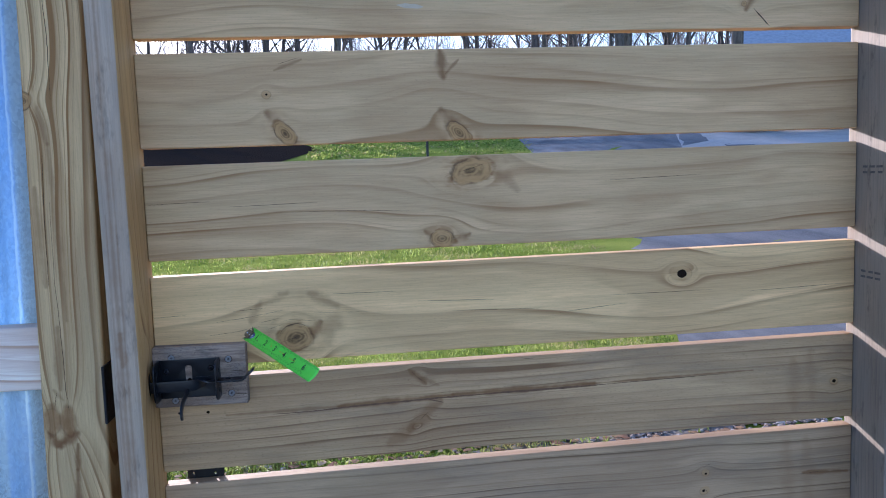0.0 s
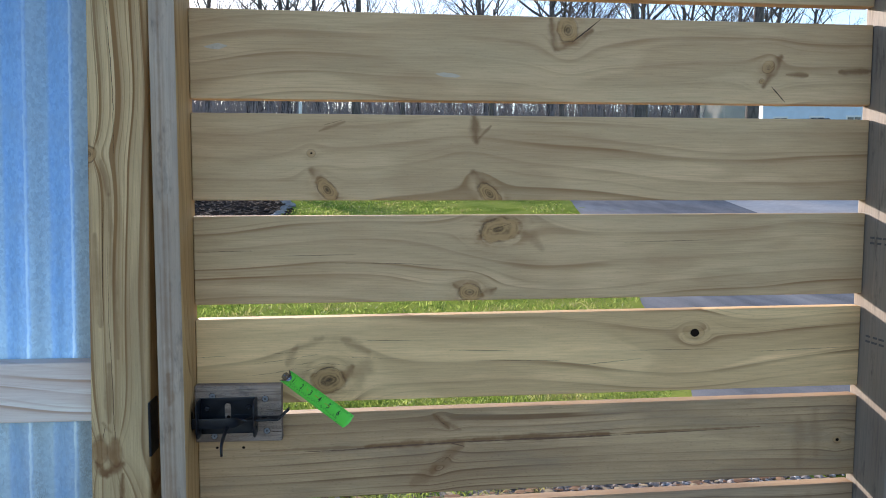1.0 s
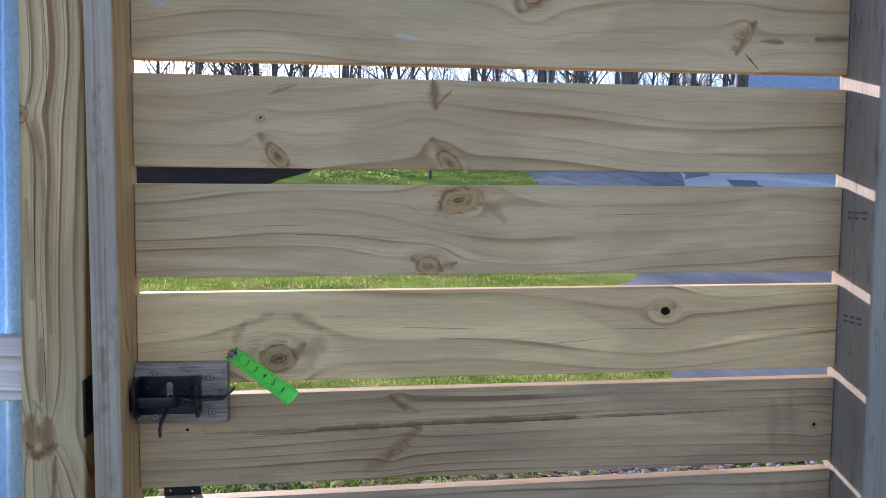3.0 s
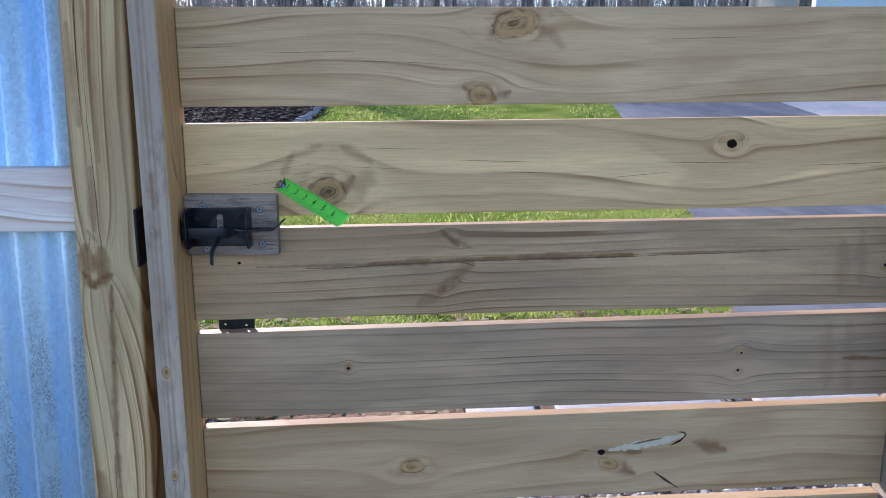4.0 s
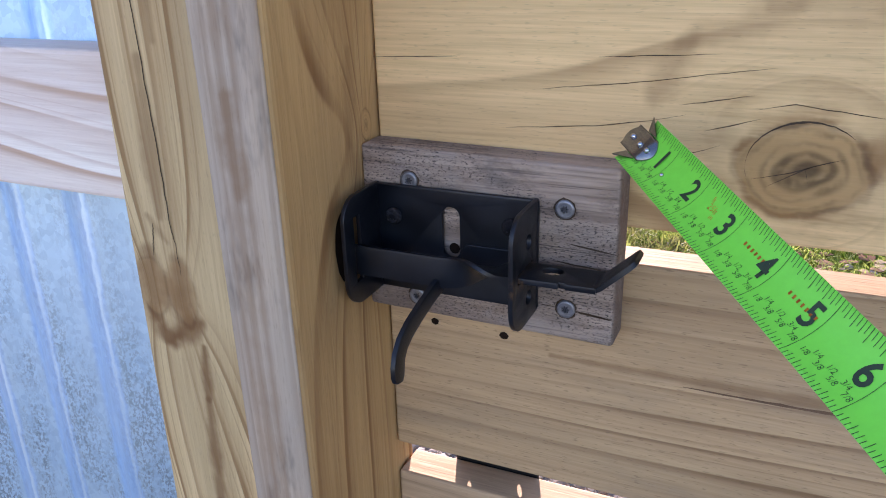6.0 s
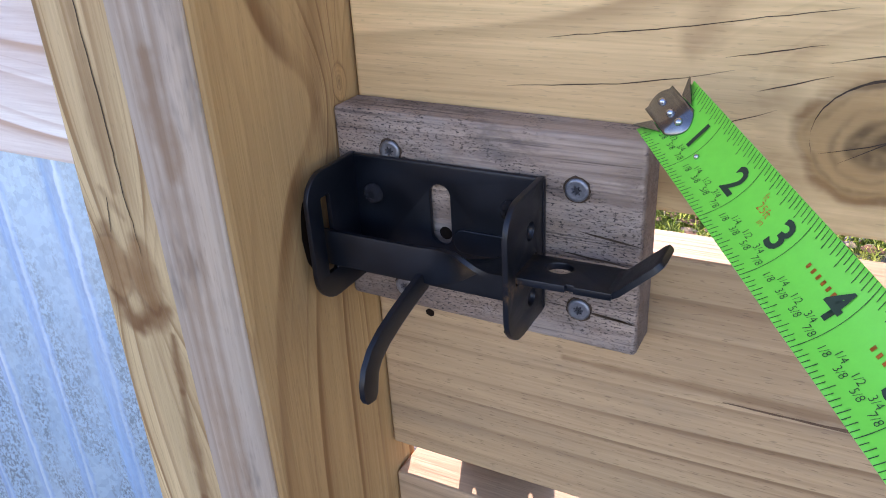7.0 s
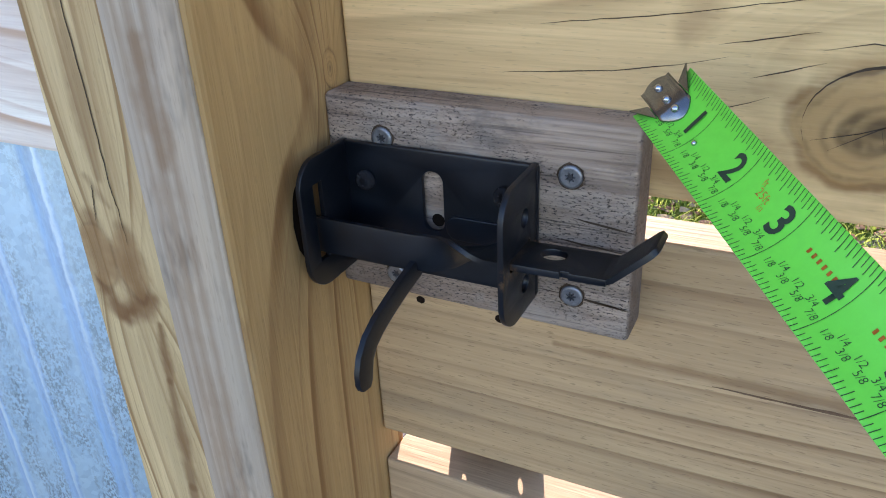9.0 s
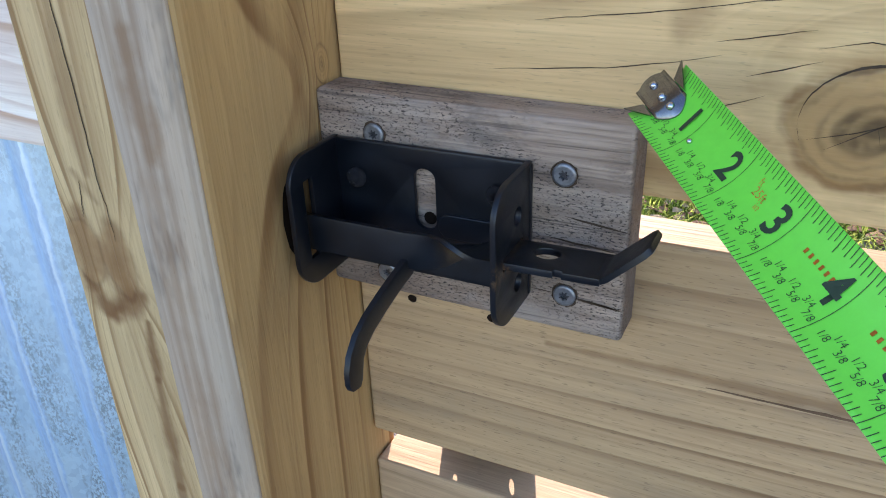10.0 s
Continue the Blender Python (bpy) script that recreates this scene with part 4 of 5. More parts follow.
latch = thing("gate_latch", (0.053, -0.024, 1.122), "black powder-coated steel gravity gate latch screwed to the wooden block", "gate latch")
TH = 0.0024
PX0, PX1, PZ0, PZ1, PY = 0.0095, 0.0985, 1.1215, 1.1785, -0.0222
yz = Matrix(((0, 0, 1, 0), (1, 0, 0, 0), (0, 1, 0, 0), (0, 0, 0, 1)))  # local xy to world yz
slot = rounded(0.0478, 0.0582, 1.1425, 1.1705, 0.005, 8)
face = plate(rounded(PX0, PX1, PZ0, PZ1, 0.001), [slot], TH, Matrix.Translation((0, PY, 0)) @ flip)
wing_r = plate(rounded(-0.0575, PY + TH / 2, PZ0 - 0.0005, PZ1 + 0.0005, (0.014, 0.001, 0.001, 0.012), 8), [circle(-0.036, 1.1625, 0.0042, 20), circle(-0.035, 1.1335, 0.0042, 20), rounded(-0.051, -0.0295, 1.1455, 1.1515, 0.001)], TH, Matrix.Translation((PX1 - TH / 2, 0, 0)) @ yz)
wing_l = plate(rounded(-0.0575, PY + TH / 2, PZ0 - 0.0005, PZ1 + 0.0005, (0.014, 0.001, 0.001, 0.012), 8), [rounded(-0.0495, -0.0425, 1.133, 1.1685, 0.001)], TH, Matrix.Translation((PX0 + TH / 2, 0, 0)) @ yz)
bends = bmesh.new()
for x in (PX0 + TH / 2, PX1 - TH / 2):
    cylinder(bends, pose(x, PY, (PZ0 + PZ1) / 2), TH * 0.56, PZ1 - PZ0 - 0.001, 16)
part("bracket", merge(face, wing_r, wing_l, bends), M_BLACK, latch, "bent black steel bracket with a slot and holes", True)
for x, z in ((0.0215, 1.1625), (0.0855, 1.1640)):
    screw(latch, x, PY - TH / 2 - 0.0010, z, 0.0047, True)
    part("screw_neck", cylinder(bmesh.new(), pose(x, PY - TH / 2 - 0.0004, z, 90), 0.0036, 0.0016, 20), M_BLACK, latch)
# pivot tab stamped out of the bracket
part("tab", plate(rounded(0.0595, 0.092, 1.1415, 1.1515, 0.0045), [], 0.0016, Matrix.Translation((0, PY - TH / 2 - 0.0004, 0)) @ flip), M_BLACK, latch)

# the bar: upright strip, twisted flat where it goes through the bracket
bm = bmesh.new()
st = []
HW, HT = 0.0079, 0.0014
for i in range(26):
    k = i / 25
    x = -0.036 + k * 0.134
    y = -0.0455 + 0.0055 * max(0, (x - 0.055) / 0.045)
    w = min(1, max(0, (x - 0.060) / 0.030))
    w = w * w * (3 - 2 * w)
    a = math.pi / 2 * (1 - w)
    z = 1.1445 + 0.0040 * w
    width = HW + 0.0016 * w
    st.append(((x, y, z), (0, -math.cos(a) * width, math.sin(a) * width), (0, math.sin(a) * HT, math.cos(a) * HT)))
sweep(bm, st)
bar = part("bar", bm, M_BLACK, latch, "black latch bar twisted flat at one end", True)
# the flat pull with its hole and notch, and the upturned tip
hx = Matrix.Translation((0, 0, 1.1485))
pull = plate([(0.0975, -0.0500), (0.1165, -0.0493), (0.1165, -0.0478), (0.1205, -0.0478), (0.1205, -0.0491), (0.1335, -0.0486), (0.1335, -0.0292), (0.0975, -0.0300)], [circle(0.1108, -0.0372, 0.0056, 24, 0.0046)], 0.0030, hx)
tip = bmesh.new()
sweep(tip, [((0.1320, -0.0389, 1.1485), (0, -0.0097, 0), (0, 0, 0.0015)), ((0.1338, -0.0389, 1.1487), (0, -0.0097, 0), (-0.0003, 0, 0.0015)), ((0.1358, -0.0388, 1.1498), (0, -0.0097, 0), (-0.0009, 0, 0.0013)), ((0.1480, -0.0382, 1.1612), (0, -0.0094, 0), (-0.0011, 0, 0.0012)), ((0.1496, -0.0381, 1.1627), (0, -0.0080, 0), (-0.0011, 0, 0.0012)), ((0.1502, -0.0381, 1.1633), (0, -0.0066, 0), (-0.0008, 0, 0.0008))])
part("pull", merge(pull, tip), M_BLACK, latch, "flat black pull with a hole and upturned tip", True)
# the thumb lever
bm = bmesh.new()
path = [Vector(p) for p in ((0.0550, -0.0440, 1.1370), (0.0540, -0.0540, 1.1337), (0.0532, -0.0640, 1.1300), (0.0527, -0.0735, 1.1262), (0.0525, -0.0802, 1.1222), (0.0527, -0.0846, 1.1176), (0.0531, -0.0868, 1.1130), (0.0536, -0.0880, 1.1088), (0.0538, -0.0884, 1.1066))]
st = []
for i, p in enumerate(path):
    d = (path[min(i + 1, len(path) - 1)] - path[max(i - 1, 0)]).normalized()
    side = d.cross(Vector((1, 0, 0))).normalized()
    k = (0.0046, 0.0046, 0.0047, 0.0049, 0.0051, 0.0052, 0.0052, 0.0046, 0.0030)[i]
    st.append((p, side * k, Vector((1, 0, 0)) * 0.0016))
sweep(bm, st)
part("lever", bm, M_BLACK, latch, "curved black thumb lever", True)
# mortise in the stile, its shade a dark patch, and the catch on the post
bm = bmesh.new()
ring = [bm.verts.new((0.0027, -0.0470 + 0.0065 * math.cos(a * 0.35) * random.uniform(0.85, 1.15), 1.150 + 0.0185 * math.sin(a * 0.35) * random.uniform(0.9, 1.08))) for a in range(18)]
bm.faces.new(ring)
part("mortise", bm, M_BARK_HOLE, left_stile, "rough slot in the stile, its shade drawn as a dark patch")
catch = thing("strike_catch", (-0.05, -0.06, 1.10), "black steel latch catch on the fence post", "latch catch")
part("plate", box(bmesh.new(), -0.0612, -0.0574, -0.054, -0.010, 1.098, 1.182, 0.0008), M_BLACK, catch)

# ---- tape measure ----
INCH = 0.0254
TAPE_A, TAPE_U = Vector((0.1608, -0.0581, 1.2097)), Vector((0.5659, -0.8034, -0.1849)).normalized()
TAPE_N = Vector((0.1917, -0.2841, 1.2876)) - (TAPE_A + TAPE_U * 0.04)
TAPE_N = (TAPE_N - TAPE_U * TAPE_N.dot(TAPE_U)).normalized()
TAPE_W = TAPE_N.cross(TAPE_U).normalized()
M_TAPE = plain("lime_tape_paint", (0.16, 0.78, 0.06), 0.42, vary=0.08, size=300)
M_INK = plain("black_tape_ink", (0.02, 0.045, 0.02), 0.6, vary=0.2, size=200)
M_RED = plain("orange_tape_ink", (0.72, 0.20, 0.02), 0.6, vary=0.2, size=200)
TM = Matrix((TAPE_U, TAPE_W, TAPE_N)).transposed().to_4x4()
TM.translation = TAPE_A - TAPE_U * INCH
HALF, DISH = 0.0112, 0.0030


def dish(w):
    return DISH * (w / HALF) ** 2


tape = thing("tape_measure", TM.translation, "bright lime-green steel tape blade with black inch numbers beside the latch", "tape measure")
verts, faces = [], []
COLS, ROWS_N = 14, 30
for i in range(ROWS_N + 1):
    for k in range(COLS + 1):
        w = -HALF + 2 * HALF * k / COLS
        u = 0.001 + (7.0 * INCH - 0.001) * i / ROWS_N
        verts.append(tuple(TM @ Vector((u, w, dish(w)))))
for i in range(ROWS_N):
    for k in range(COLS):
        q = i * (COLS + 1) + k
        faces.append((q, q + 1, q + COLS + 2, q + COLS + 1))
blade = part("blade", mesh_of("blade", verts, faces, M_TAPE, True), M_TAPE, tape)
thick = blade.modifiers.new("thick", "SOLIDIFY")
thick.thickness, thick.offset = 0.00025, 1.0


def on_blade(bm, lift=0.00022):
    """Lays flat local shapes (x along, y across) on the dished blade."""
    for v in bm.verts:
        v.co = TM @ Vector((v.co.x, v.co.y, dish(v.co.y) + lift))
    return bm


def lettering(body, size, u, w, material, turn=0.0, label=""):
    cu = bpy.data.curves.new("lettering", "FONT")
    cu.body, cu.size, cu.align_x, cu.align_y, cu.resolution_u = body, size, "CENTER", "CENTER", 3
    cu.offset = size * 0.02 if size > 0.004 else -size * 0.012
    ob = bpy.data.objects.new("lettering", cu)
    me = bpy.data.meshes.new_from_object(ob)
    bpy.data.objects.remove(ob)
    bm = bmesh.new()
    bm.from_mesh(me)
    bpy.data.meshes.remove(me)
    bm.transform(pose(u, w, 0, 0, 0, turn))
    return part("number", on_blade(bm), material, blade, label)


for k in range(1, 7):
    lettering(str(k), 0.0118, (k - 0.19) * INCH, 0.0014, M_INK, 0, "black inch number")
for k in range(0, 6):
    for body, s, w in (("1/8", 0.125, -0.0055), ("1/4", 0.25, -0.0040), ("3/8", 0.375, -0.0055), ("1/2", 0.5, -0.0040), ("5/8", 0.625, -0.0055), ("3/4", 0.75, -0.0040), ("7/8", 0.875, -0.0055)):
        lettering(body, 0.0027, (k + s + 0.03) * INCH, w * 1.33 + 0.0012, M_INK)
lettering("ft", 0.0030, 2.30 * INCH, 0.0052, M_RED, 0, "small red lettering")
lettering("25ft", 0.0036, 2.40 * INCH, 0.0026, M_RED, 0, "small red lettering")
lettering("in", 0.0030, 2.50 * INCH, 0.0002, M_RED, 0, "small red lettering")
bm = bmesh.new()
for k in range(0, 7):
    for j in range(16):
        u = (k + j / 16) * INCH
        if u < 0.004:
            continue
        long = 0.0040 if j == 0 else (0.0036 if j % 8 == 0 else (0.0032 if j % 4 == 0 else (0.0028 if j % 2 == 0 else 0.0022)))
        for sgn in (-1, 1):
            a, b = sgn * HALF, sgn * (HALF - 1.35 * long * (0.62 if sgn < 0 else 1.0))
            n = 3
            vs = [[bm.verts.new((u + d, a + (b - a) * i / n, 0)) for d in (-0.00011, 0.00011)] for i in range(n + 1)]
            for p, q in zip(vs, vs[1:]):
                bm.faces.new((p[0], p[1], q[1], q[0]))
    u = k * INCH
    if k:
        vs = [[bm.verts.new((u + d, -HALF + 2 * HALF * i / 10, 0)) for d in (-0.00009, 0.00009)] for i in range(11)]
        for p, q in zip(vs, vs[1:]):
            bm.faces.new((p[0], p[1], q[1], q[0]))
tagged(part("scale_print", on_blade(bm, 0.00018), M_INK, blade), kind="stuff")
# brand lettering as plain bars
for u0, w0, n in ((3.28, 0.0018, 6), (4.35, 0.0012, 7)):
    for j in range(n):
        bm = box(bmesh.new(), (u0 + 0.085 * j) * INCH, (u0 + 0.085 * j + 0.035) * INCH, w0, w0 + 0.0014, 0.0, 0.00004)
        part("print_bar", on_blade(bm), M_RED, blade)
# steel hook riveted to the end
bm = bmesh.new()
prev = None
for i in range(13):
    w = -0.0056 + 0.0112 * i / 12
    cap = 0.0145 - 0.0046 * (w / 0.0056) ** 2
    cur = [bm.verts.new(TM @ Vector((u, w, h))) for u, h in ((cap, dish(w) + 0.0007), (0.004, dish(w) + 0.0009), (-0.0064, dish(w) * 0.6 + 0.0014), (-0.0092 + 120 * w * w, 0.0012), (-0.0104 + 150 * w * w, -0.0004), (-0.0106 + 150 * w * w, -0.0060))]
    if prev:
        for a, b, c, d in zip(prev, prev[1:], cur[1:], cur):
            bm.faces.new((a, b, c, d))
    prev = cur
hook = part("hook", bm, M_CHROME, tape, "bright steel end hook", True)
hook.modifiers.new("thick", "SOLIDIFY").thickness = 0.0008
for u, w in ((0.0100, 0.0), (0.0035, -0.0002), (-0.0040, 0.0001)):
    bm = bmesh.new()
    bmesh.ops.create_uvsphere(bm, u_segments=14, v_segments=8, radius=0.0014, matrix=TM @ pose(u, w, 0.0012))
    part("rivet", bm, M_RIVET, hook, "", True)
bm = bmesh.new()
bmesh.ops.create_uvsphere(bm, u_segments=12, v_segments=6, radius=0.0009, matrix=TM @ pose(1.08 * INCH, -0.0022, 0.0004))
part("rivet", bm, M_RIVET, blade, "", True)
for sgn in (-1, 1):
    bm = bmesh.new()
    pts = [(0.0012, 0.0058), (0.0085, 0.0060), (-0.0010, 0.0112)]
    top = [bm.verts.new(TM @ Vector((u, sgn * w, dish(w) + 0.0011))) for u, w in pts]
    low = [bm.verts.new(TM @ Vector((u, sgn * w, dish(w) + 0.0004))) for u, w in pts]
    bm.faces.new(top)
    bm.faces.new(low)
    for i in range(3):
        bm.faces.new((top[i], top[(i + 1) % 3], low[(i + 1) % 3], low[i]))
    part("wing", bm, M_CHROME, hook)

# ---- just outside: gravel, flagstones, grass ----
ICO_V, ICO_F = [], []
bm = bmesh.new()
bmesh.ops.create_icosphere(bm, subdivisions=1, radius=1)
ICO_V = np.array([v.co[:] for v in bm.verts])
ICO_F = np.array([[v.index for v in f.verts] for f in bm.faces])
bm.free()
rng = np.random.default_rng(7)


def pebbles(name, places, sizes, flat, material, label, category, jitter=0.25):
    """Many small stones or chips in one mesh."""
    n = len(places)
    sc = np.stack([sizes * rng.uniform(0.7, 1.4, n), sizes * rng.uniform(0.7, 1.4, n), sizes * flat * rng.uniform(0.7, 1.2, n)], 1)
    a = rng.uniform(0, 2 * math.pi, n)
    v = ICO_V[None] * (1 + rng.uniform(-jitter, jitter, (n, len(ICO_V), 1))) * sc[:, None]
    x = v[..., 0] * np.cos(a)[:, None] - v[..., 1] * np.sin(a)[:, None]
    y = v[..., 0] * np.sin(a)[:, None] + v[..., 1] * np.cos(a)[:, None]
    v = np.stack([x, y, v[..., 2]], -1) + places[:, None]
    f = ICO_F[None] + (np.arange(n) * len(ICO_V))[:, None, None]
    me = bpy.data.meshes.new(name)
    me.from_pydata(v.reshape(-1, 3).tolist(), [], f.reshape(-1, 3).tolist())
    return tagged(part(name, me, material), label, category, kind="stuff")


def spread(n, x0, x1, y0, y1, keep, lift=0.0):
    p = np.stack([rng.uniform(x0, x1, n), rng.uniform(y0, y1, n)], 1)
    p = np.array([q for q in p if keep(*q)])
    return np.array([(x, y, rise(x, y) + lift) for x, y in p])


FLAGS = [(0.10, 0.50, 1.38, 1.63), (0.58, 0.88, 1.50, 1.95), (0.97, 1.68, 1.52, 2.0), (1.85, 2.4, 1.5, 2.02)]


def on_flag(x, y):
    return any(a - 0.02 < x < b + 0.02 and c - 0.02 < y < d + 0.02 for a, b, c, d in FLAGS)


def brushy(x, y):
    """The cut brush at the far side of the lawn and the bare wood floor behind it."""
    return (58 < y < 82 and x < -12.4 - 0.5 * max(0.0, y - 66)) or (y > 75.5 + 1.2 * math.sin(0.7 * x) and x < 18)


def grassy(x, y):
    edge = 1.86 + 0.46 * max(0.0, x) + 0.12 * math.sin(5 * x) + 0.1 * math.sin(11.3 * x)
    drive = 2.1 + 0.30 * (y - 2.75) if y < 8 else (3.7 + 0.21 * (y - 8) if y < 12 else (4.8 + 0.17 * (y - 12) if y < 43 else 9.5 + 0.19 * (y - 43)))
    if y > 43 and x > 14.9 + 0.2 * (y - 43):
        return True
    return y > edge and x < drive + 0.12 * math.sin(3 * y) and not (12.3 < y < 50 and x < (-2.2 if y < 25 else -2.0)) and not brushy(x, y)


spot = spread(9000, -1.6, 2.9, 0.7, 2.9, lambda x, y: not on_flag(x, y) and (not grassy(x, y) or rng.random() < 0.1), 0.012)
pebbles("gravel", spot, rng.uniform(0.008, 0.022, len(spot)), 0.7, M_GRAVEL, "brown and grey rounded gravel outside the gate", "gravel")
spot = np.concatenate([spread(1500, -1.6, 2.4, 1.85, 3.4, lambda x, y: not on_flag(x, y), 0.02), spread(1500, -0.2, 0.85, 1.8, 2.35, lambda x, y: not on_flag(x, y) and rng.random() < 0.25 + 0.75 * (0.1 < x < 0.7), 0.025)])
pebbles("leaf_litter", spot, rng.uniform(0.012, 0.03, len(spot)), 0.12, M_LITTER, "dry reddish leaf litter at the edge of the lawn", "leaf litter", 0.4)
for a, b, c, d in FLAGS:
    bm = box(bmesh.new(), a, b, c, d, -0.02, 0.035, 0.012, 2)
    bmesh.ops.subdivide_edges(bm, edges=bm.edges[:], cuts=3, use_grid_fill=True)
    for v in bm.verts:
        v.co += Vector((noise.noise(v.co * 5), noise.noise(v.co * 5 + Vector((9, 0, 0))), 0.25 * noise.noise(v.co * 7))) * 0.02
    lone("flagstone", bm, M_FLAG, "pale grey flat stepping stone set in gravel", "flagstone", "stepping stones outside the gate", smooth=True)


def grass(name, n, x0, x1, y0, y1, tall, wide, label):
    p = spread(n, x0, x1, y0, y1, lambda x, y: grassy(x, y))
    n = len(p)
    a = rng.uniform(0, math.pi, n)
    clump = np.array([0.55 + 1.1 * max(0.0, noise.noise((x * 2.2 / (1 + y0 / 12), y * 2.2 / (1 + y0 / 12), 5.0)) + 0.25) for x, y, z in p])
    h = tall * rng.uniform(0.4, 1.2, n) * clump
    d = np.stack([np.cos(a), np.sin(a), np.zeros(n)], 1) * (wide * rng.uniform(0.6, 1.3, n))[:, None]
    lean = np.stack([rng.normal(0, 0.55, n), rng.normal(0, 0.55, n), np.ones(n)], 1) * h[:, None]
    mid = p + lean * 0.55
    tip = p + lean * np.array([1.5, 1.5, 0.95])
    v = np.stack([p - d, p + d, mid + d * 0.7, mid - d * 0.7, tip], 1)
    q = np.arange(n) * 5
    faces = [f for i in q.tolist() for f in ((i, i + 1, i + 2, i + 3), (i + 3, i + 2, i + 4))]
    me = bpy.data.meshes.new(name)
    me.from_pydata(v.reshape(-1, 3).tolist(), [], faces)
    return tagged(part(name, me, M_BLADE), label, "grass", kind="stuff")


grass("grass", 42000, -2.2, 4.4, 2.0, 6.0, 0.055, 0.0035, "short uneven spring grass with dry tufts")
grass("grass", 14000, -1.6, 1.2, 1.9, 3.4, 0.06, 0.004, "grass tufts at the edge of the gravel")
grass("grass", 30000, -4.5, 6.2, 6.0, 16.0, 0.07, 0.007, "sunlit lawn grass beyond the gate")
grass("grass", 26000, -6, 9.5, 16.0, 40.0, 0.09, 0.02, "far sunlit lawn grass")

grass("grass", 42000, -24, 36, 40.0, 90.0, 0.16, 0.06, "distant bright lawn grass")

# mulch bed, fallen sticks, edging rocks
spot = spread(5200, -9, -2.0, 12.6, 34, lambda x, y: x < -2.3 - 0.02 * (y - 16) ** 2 / 10, 0.05)
pebbles("mulch", spot, rng.uniform(0.03, 0.08, len(spot)), 0.35, M_MULCH, "dark shredded bark mulch", "mulch", 0.45)
for k in range(26):
    y = 13.5 + 0.8 * k
    x = (-2.6 + 0.03 * (y - 13)) if y < 25 else (-2.1 - 0.2 * (y - 25))
    bm = bmesh.new()
    bmesh.ops.create_icosphere(bm, subdivisions=2, radius=1)
    s = random.uniform(0.08, 0.15)
    for v in bm.verts:
        v.co = Vector((v.co.x * 1.2, v.co.y, v.co.z * 0.7)) * s * (1 + 0.35 * noise.noise(v.co * 1.6 + Vector((k, 0, 0)))) + Vector((x + random.uniform(-0.08, 0.08), y, rise(x, y) + 0.06))
    lone("edging_rock", bm, M_ROCK, "rough pale rock edging the mulch bed", "rock", "rocks edging the mulch bed", smooth=True)
verts, faces = [], []
for k in range(90):
    c = Vector((random.uniform(-7, -2.9), random.uniform(13.0, 17.5), 0))
    c.z = rise(c.x, c.y) + random.uniform(0.06, 0.3)
    d = Vector((random.uniform(-1, 1), random.uniform(-0.6, 0.6), random.uniform(-0.12, 0.2))) * random.uniform(0.3, 0.9)
    tube(verts, faces, [c - d, c + Vector((0, 0, random.uniform(-0.03, 0.06))), c + d], [0.016, 0.012, 0.004], 5)
tagged(part("brushwood", mesh_of("brushwood", verts, faces, M_BARK), M_BARK), "heap of fallen sticks on the mulch", "brushwood", kind="stuff")

M_FLOOR = plain("litter_and_wood_shade", (0.055, 0.05, 0.046), 0.95, vary=0.6, size=1.4, bump=0.05)
draped("ground", [(58, -40, -13), (66, -40, -12.5), (72, -42, -15.4), (82, -46, -20.4)], 0.06, M_FLOOR, "brown heap of cut brush beyond the lawn", "brush", 20, 0.25)
# dark band of the woods' shade, laid as a sheet over the leaf floor
draped("ground", [(76, -90, 17.4), (84, -90, 19.5), (96, -95, 22), (109, -100, 26)], 0.09, M_FLOOR, "leaf-covered wood floor darkened for the shade of the trees", "wood floor", 40, 0.1)
verts, faces = [], []
for k in range(150):
    y = random.uniform(60, 80)
    c = Vector((random.uniform(-26, -12.8 - 0.5 * max(0.0, y - 66)), y, 0))
    c.z = rise(c.x, c.y) + random.uniform(0.1, 0.6)
    d = Vector((random.uniform(-1, 1), random.uniform(-0.6, 0.6), random.uniform(-0.15, 0.2))) * random.uniform(0.8, 2.2)
    tube(verts, faces, [c - d, c + Vector((0, 0, random.uniform(-0.05, 0.15))), c + d], [0.06, 0.045, 0.012], 5)
tagged(part("brushwood", mesh_of("brushwood", verts, faces, M_BARK), M_BARK), "pale cut branches heaped beyond the lawn", "brushwood", kind="stuff")

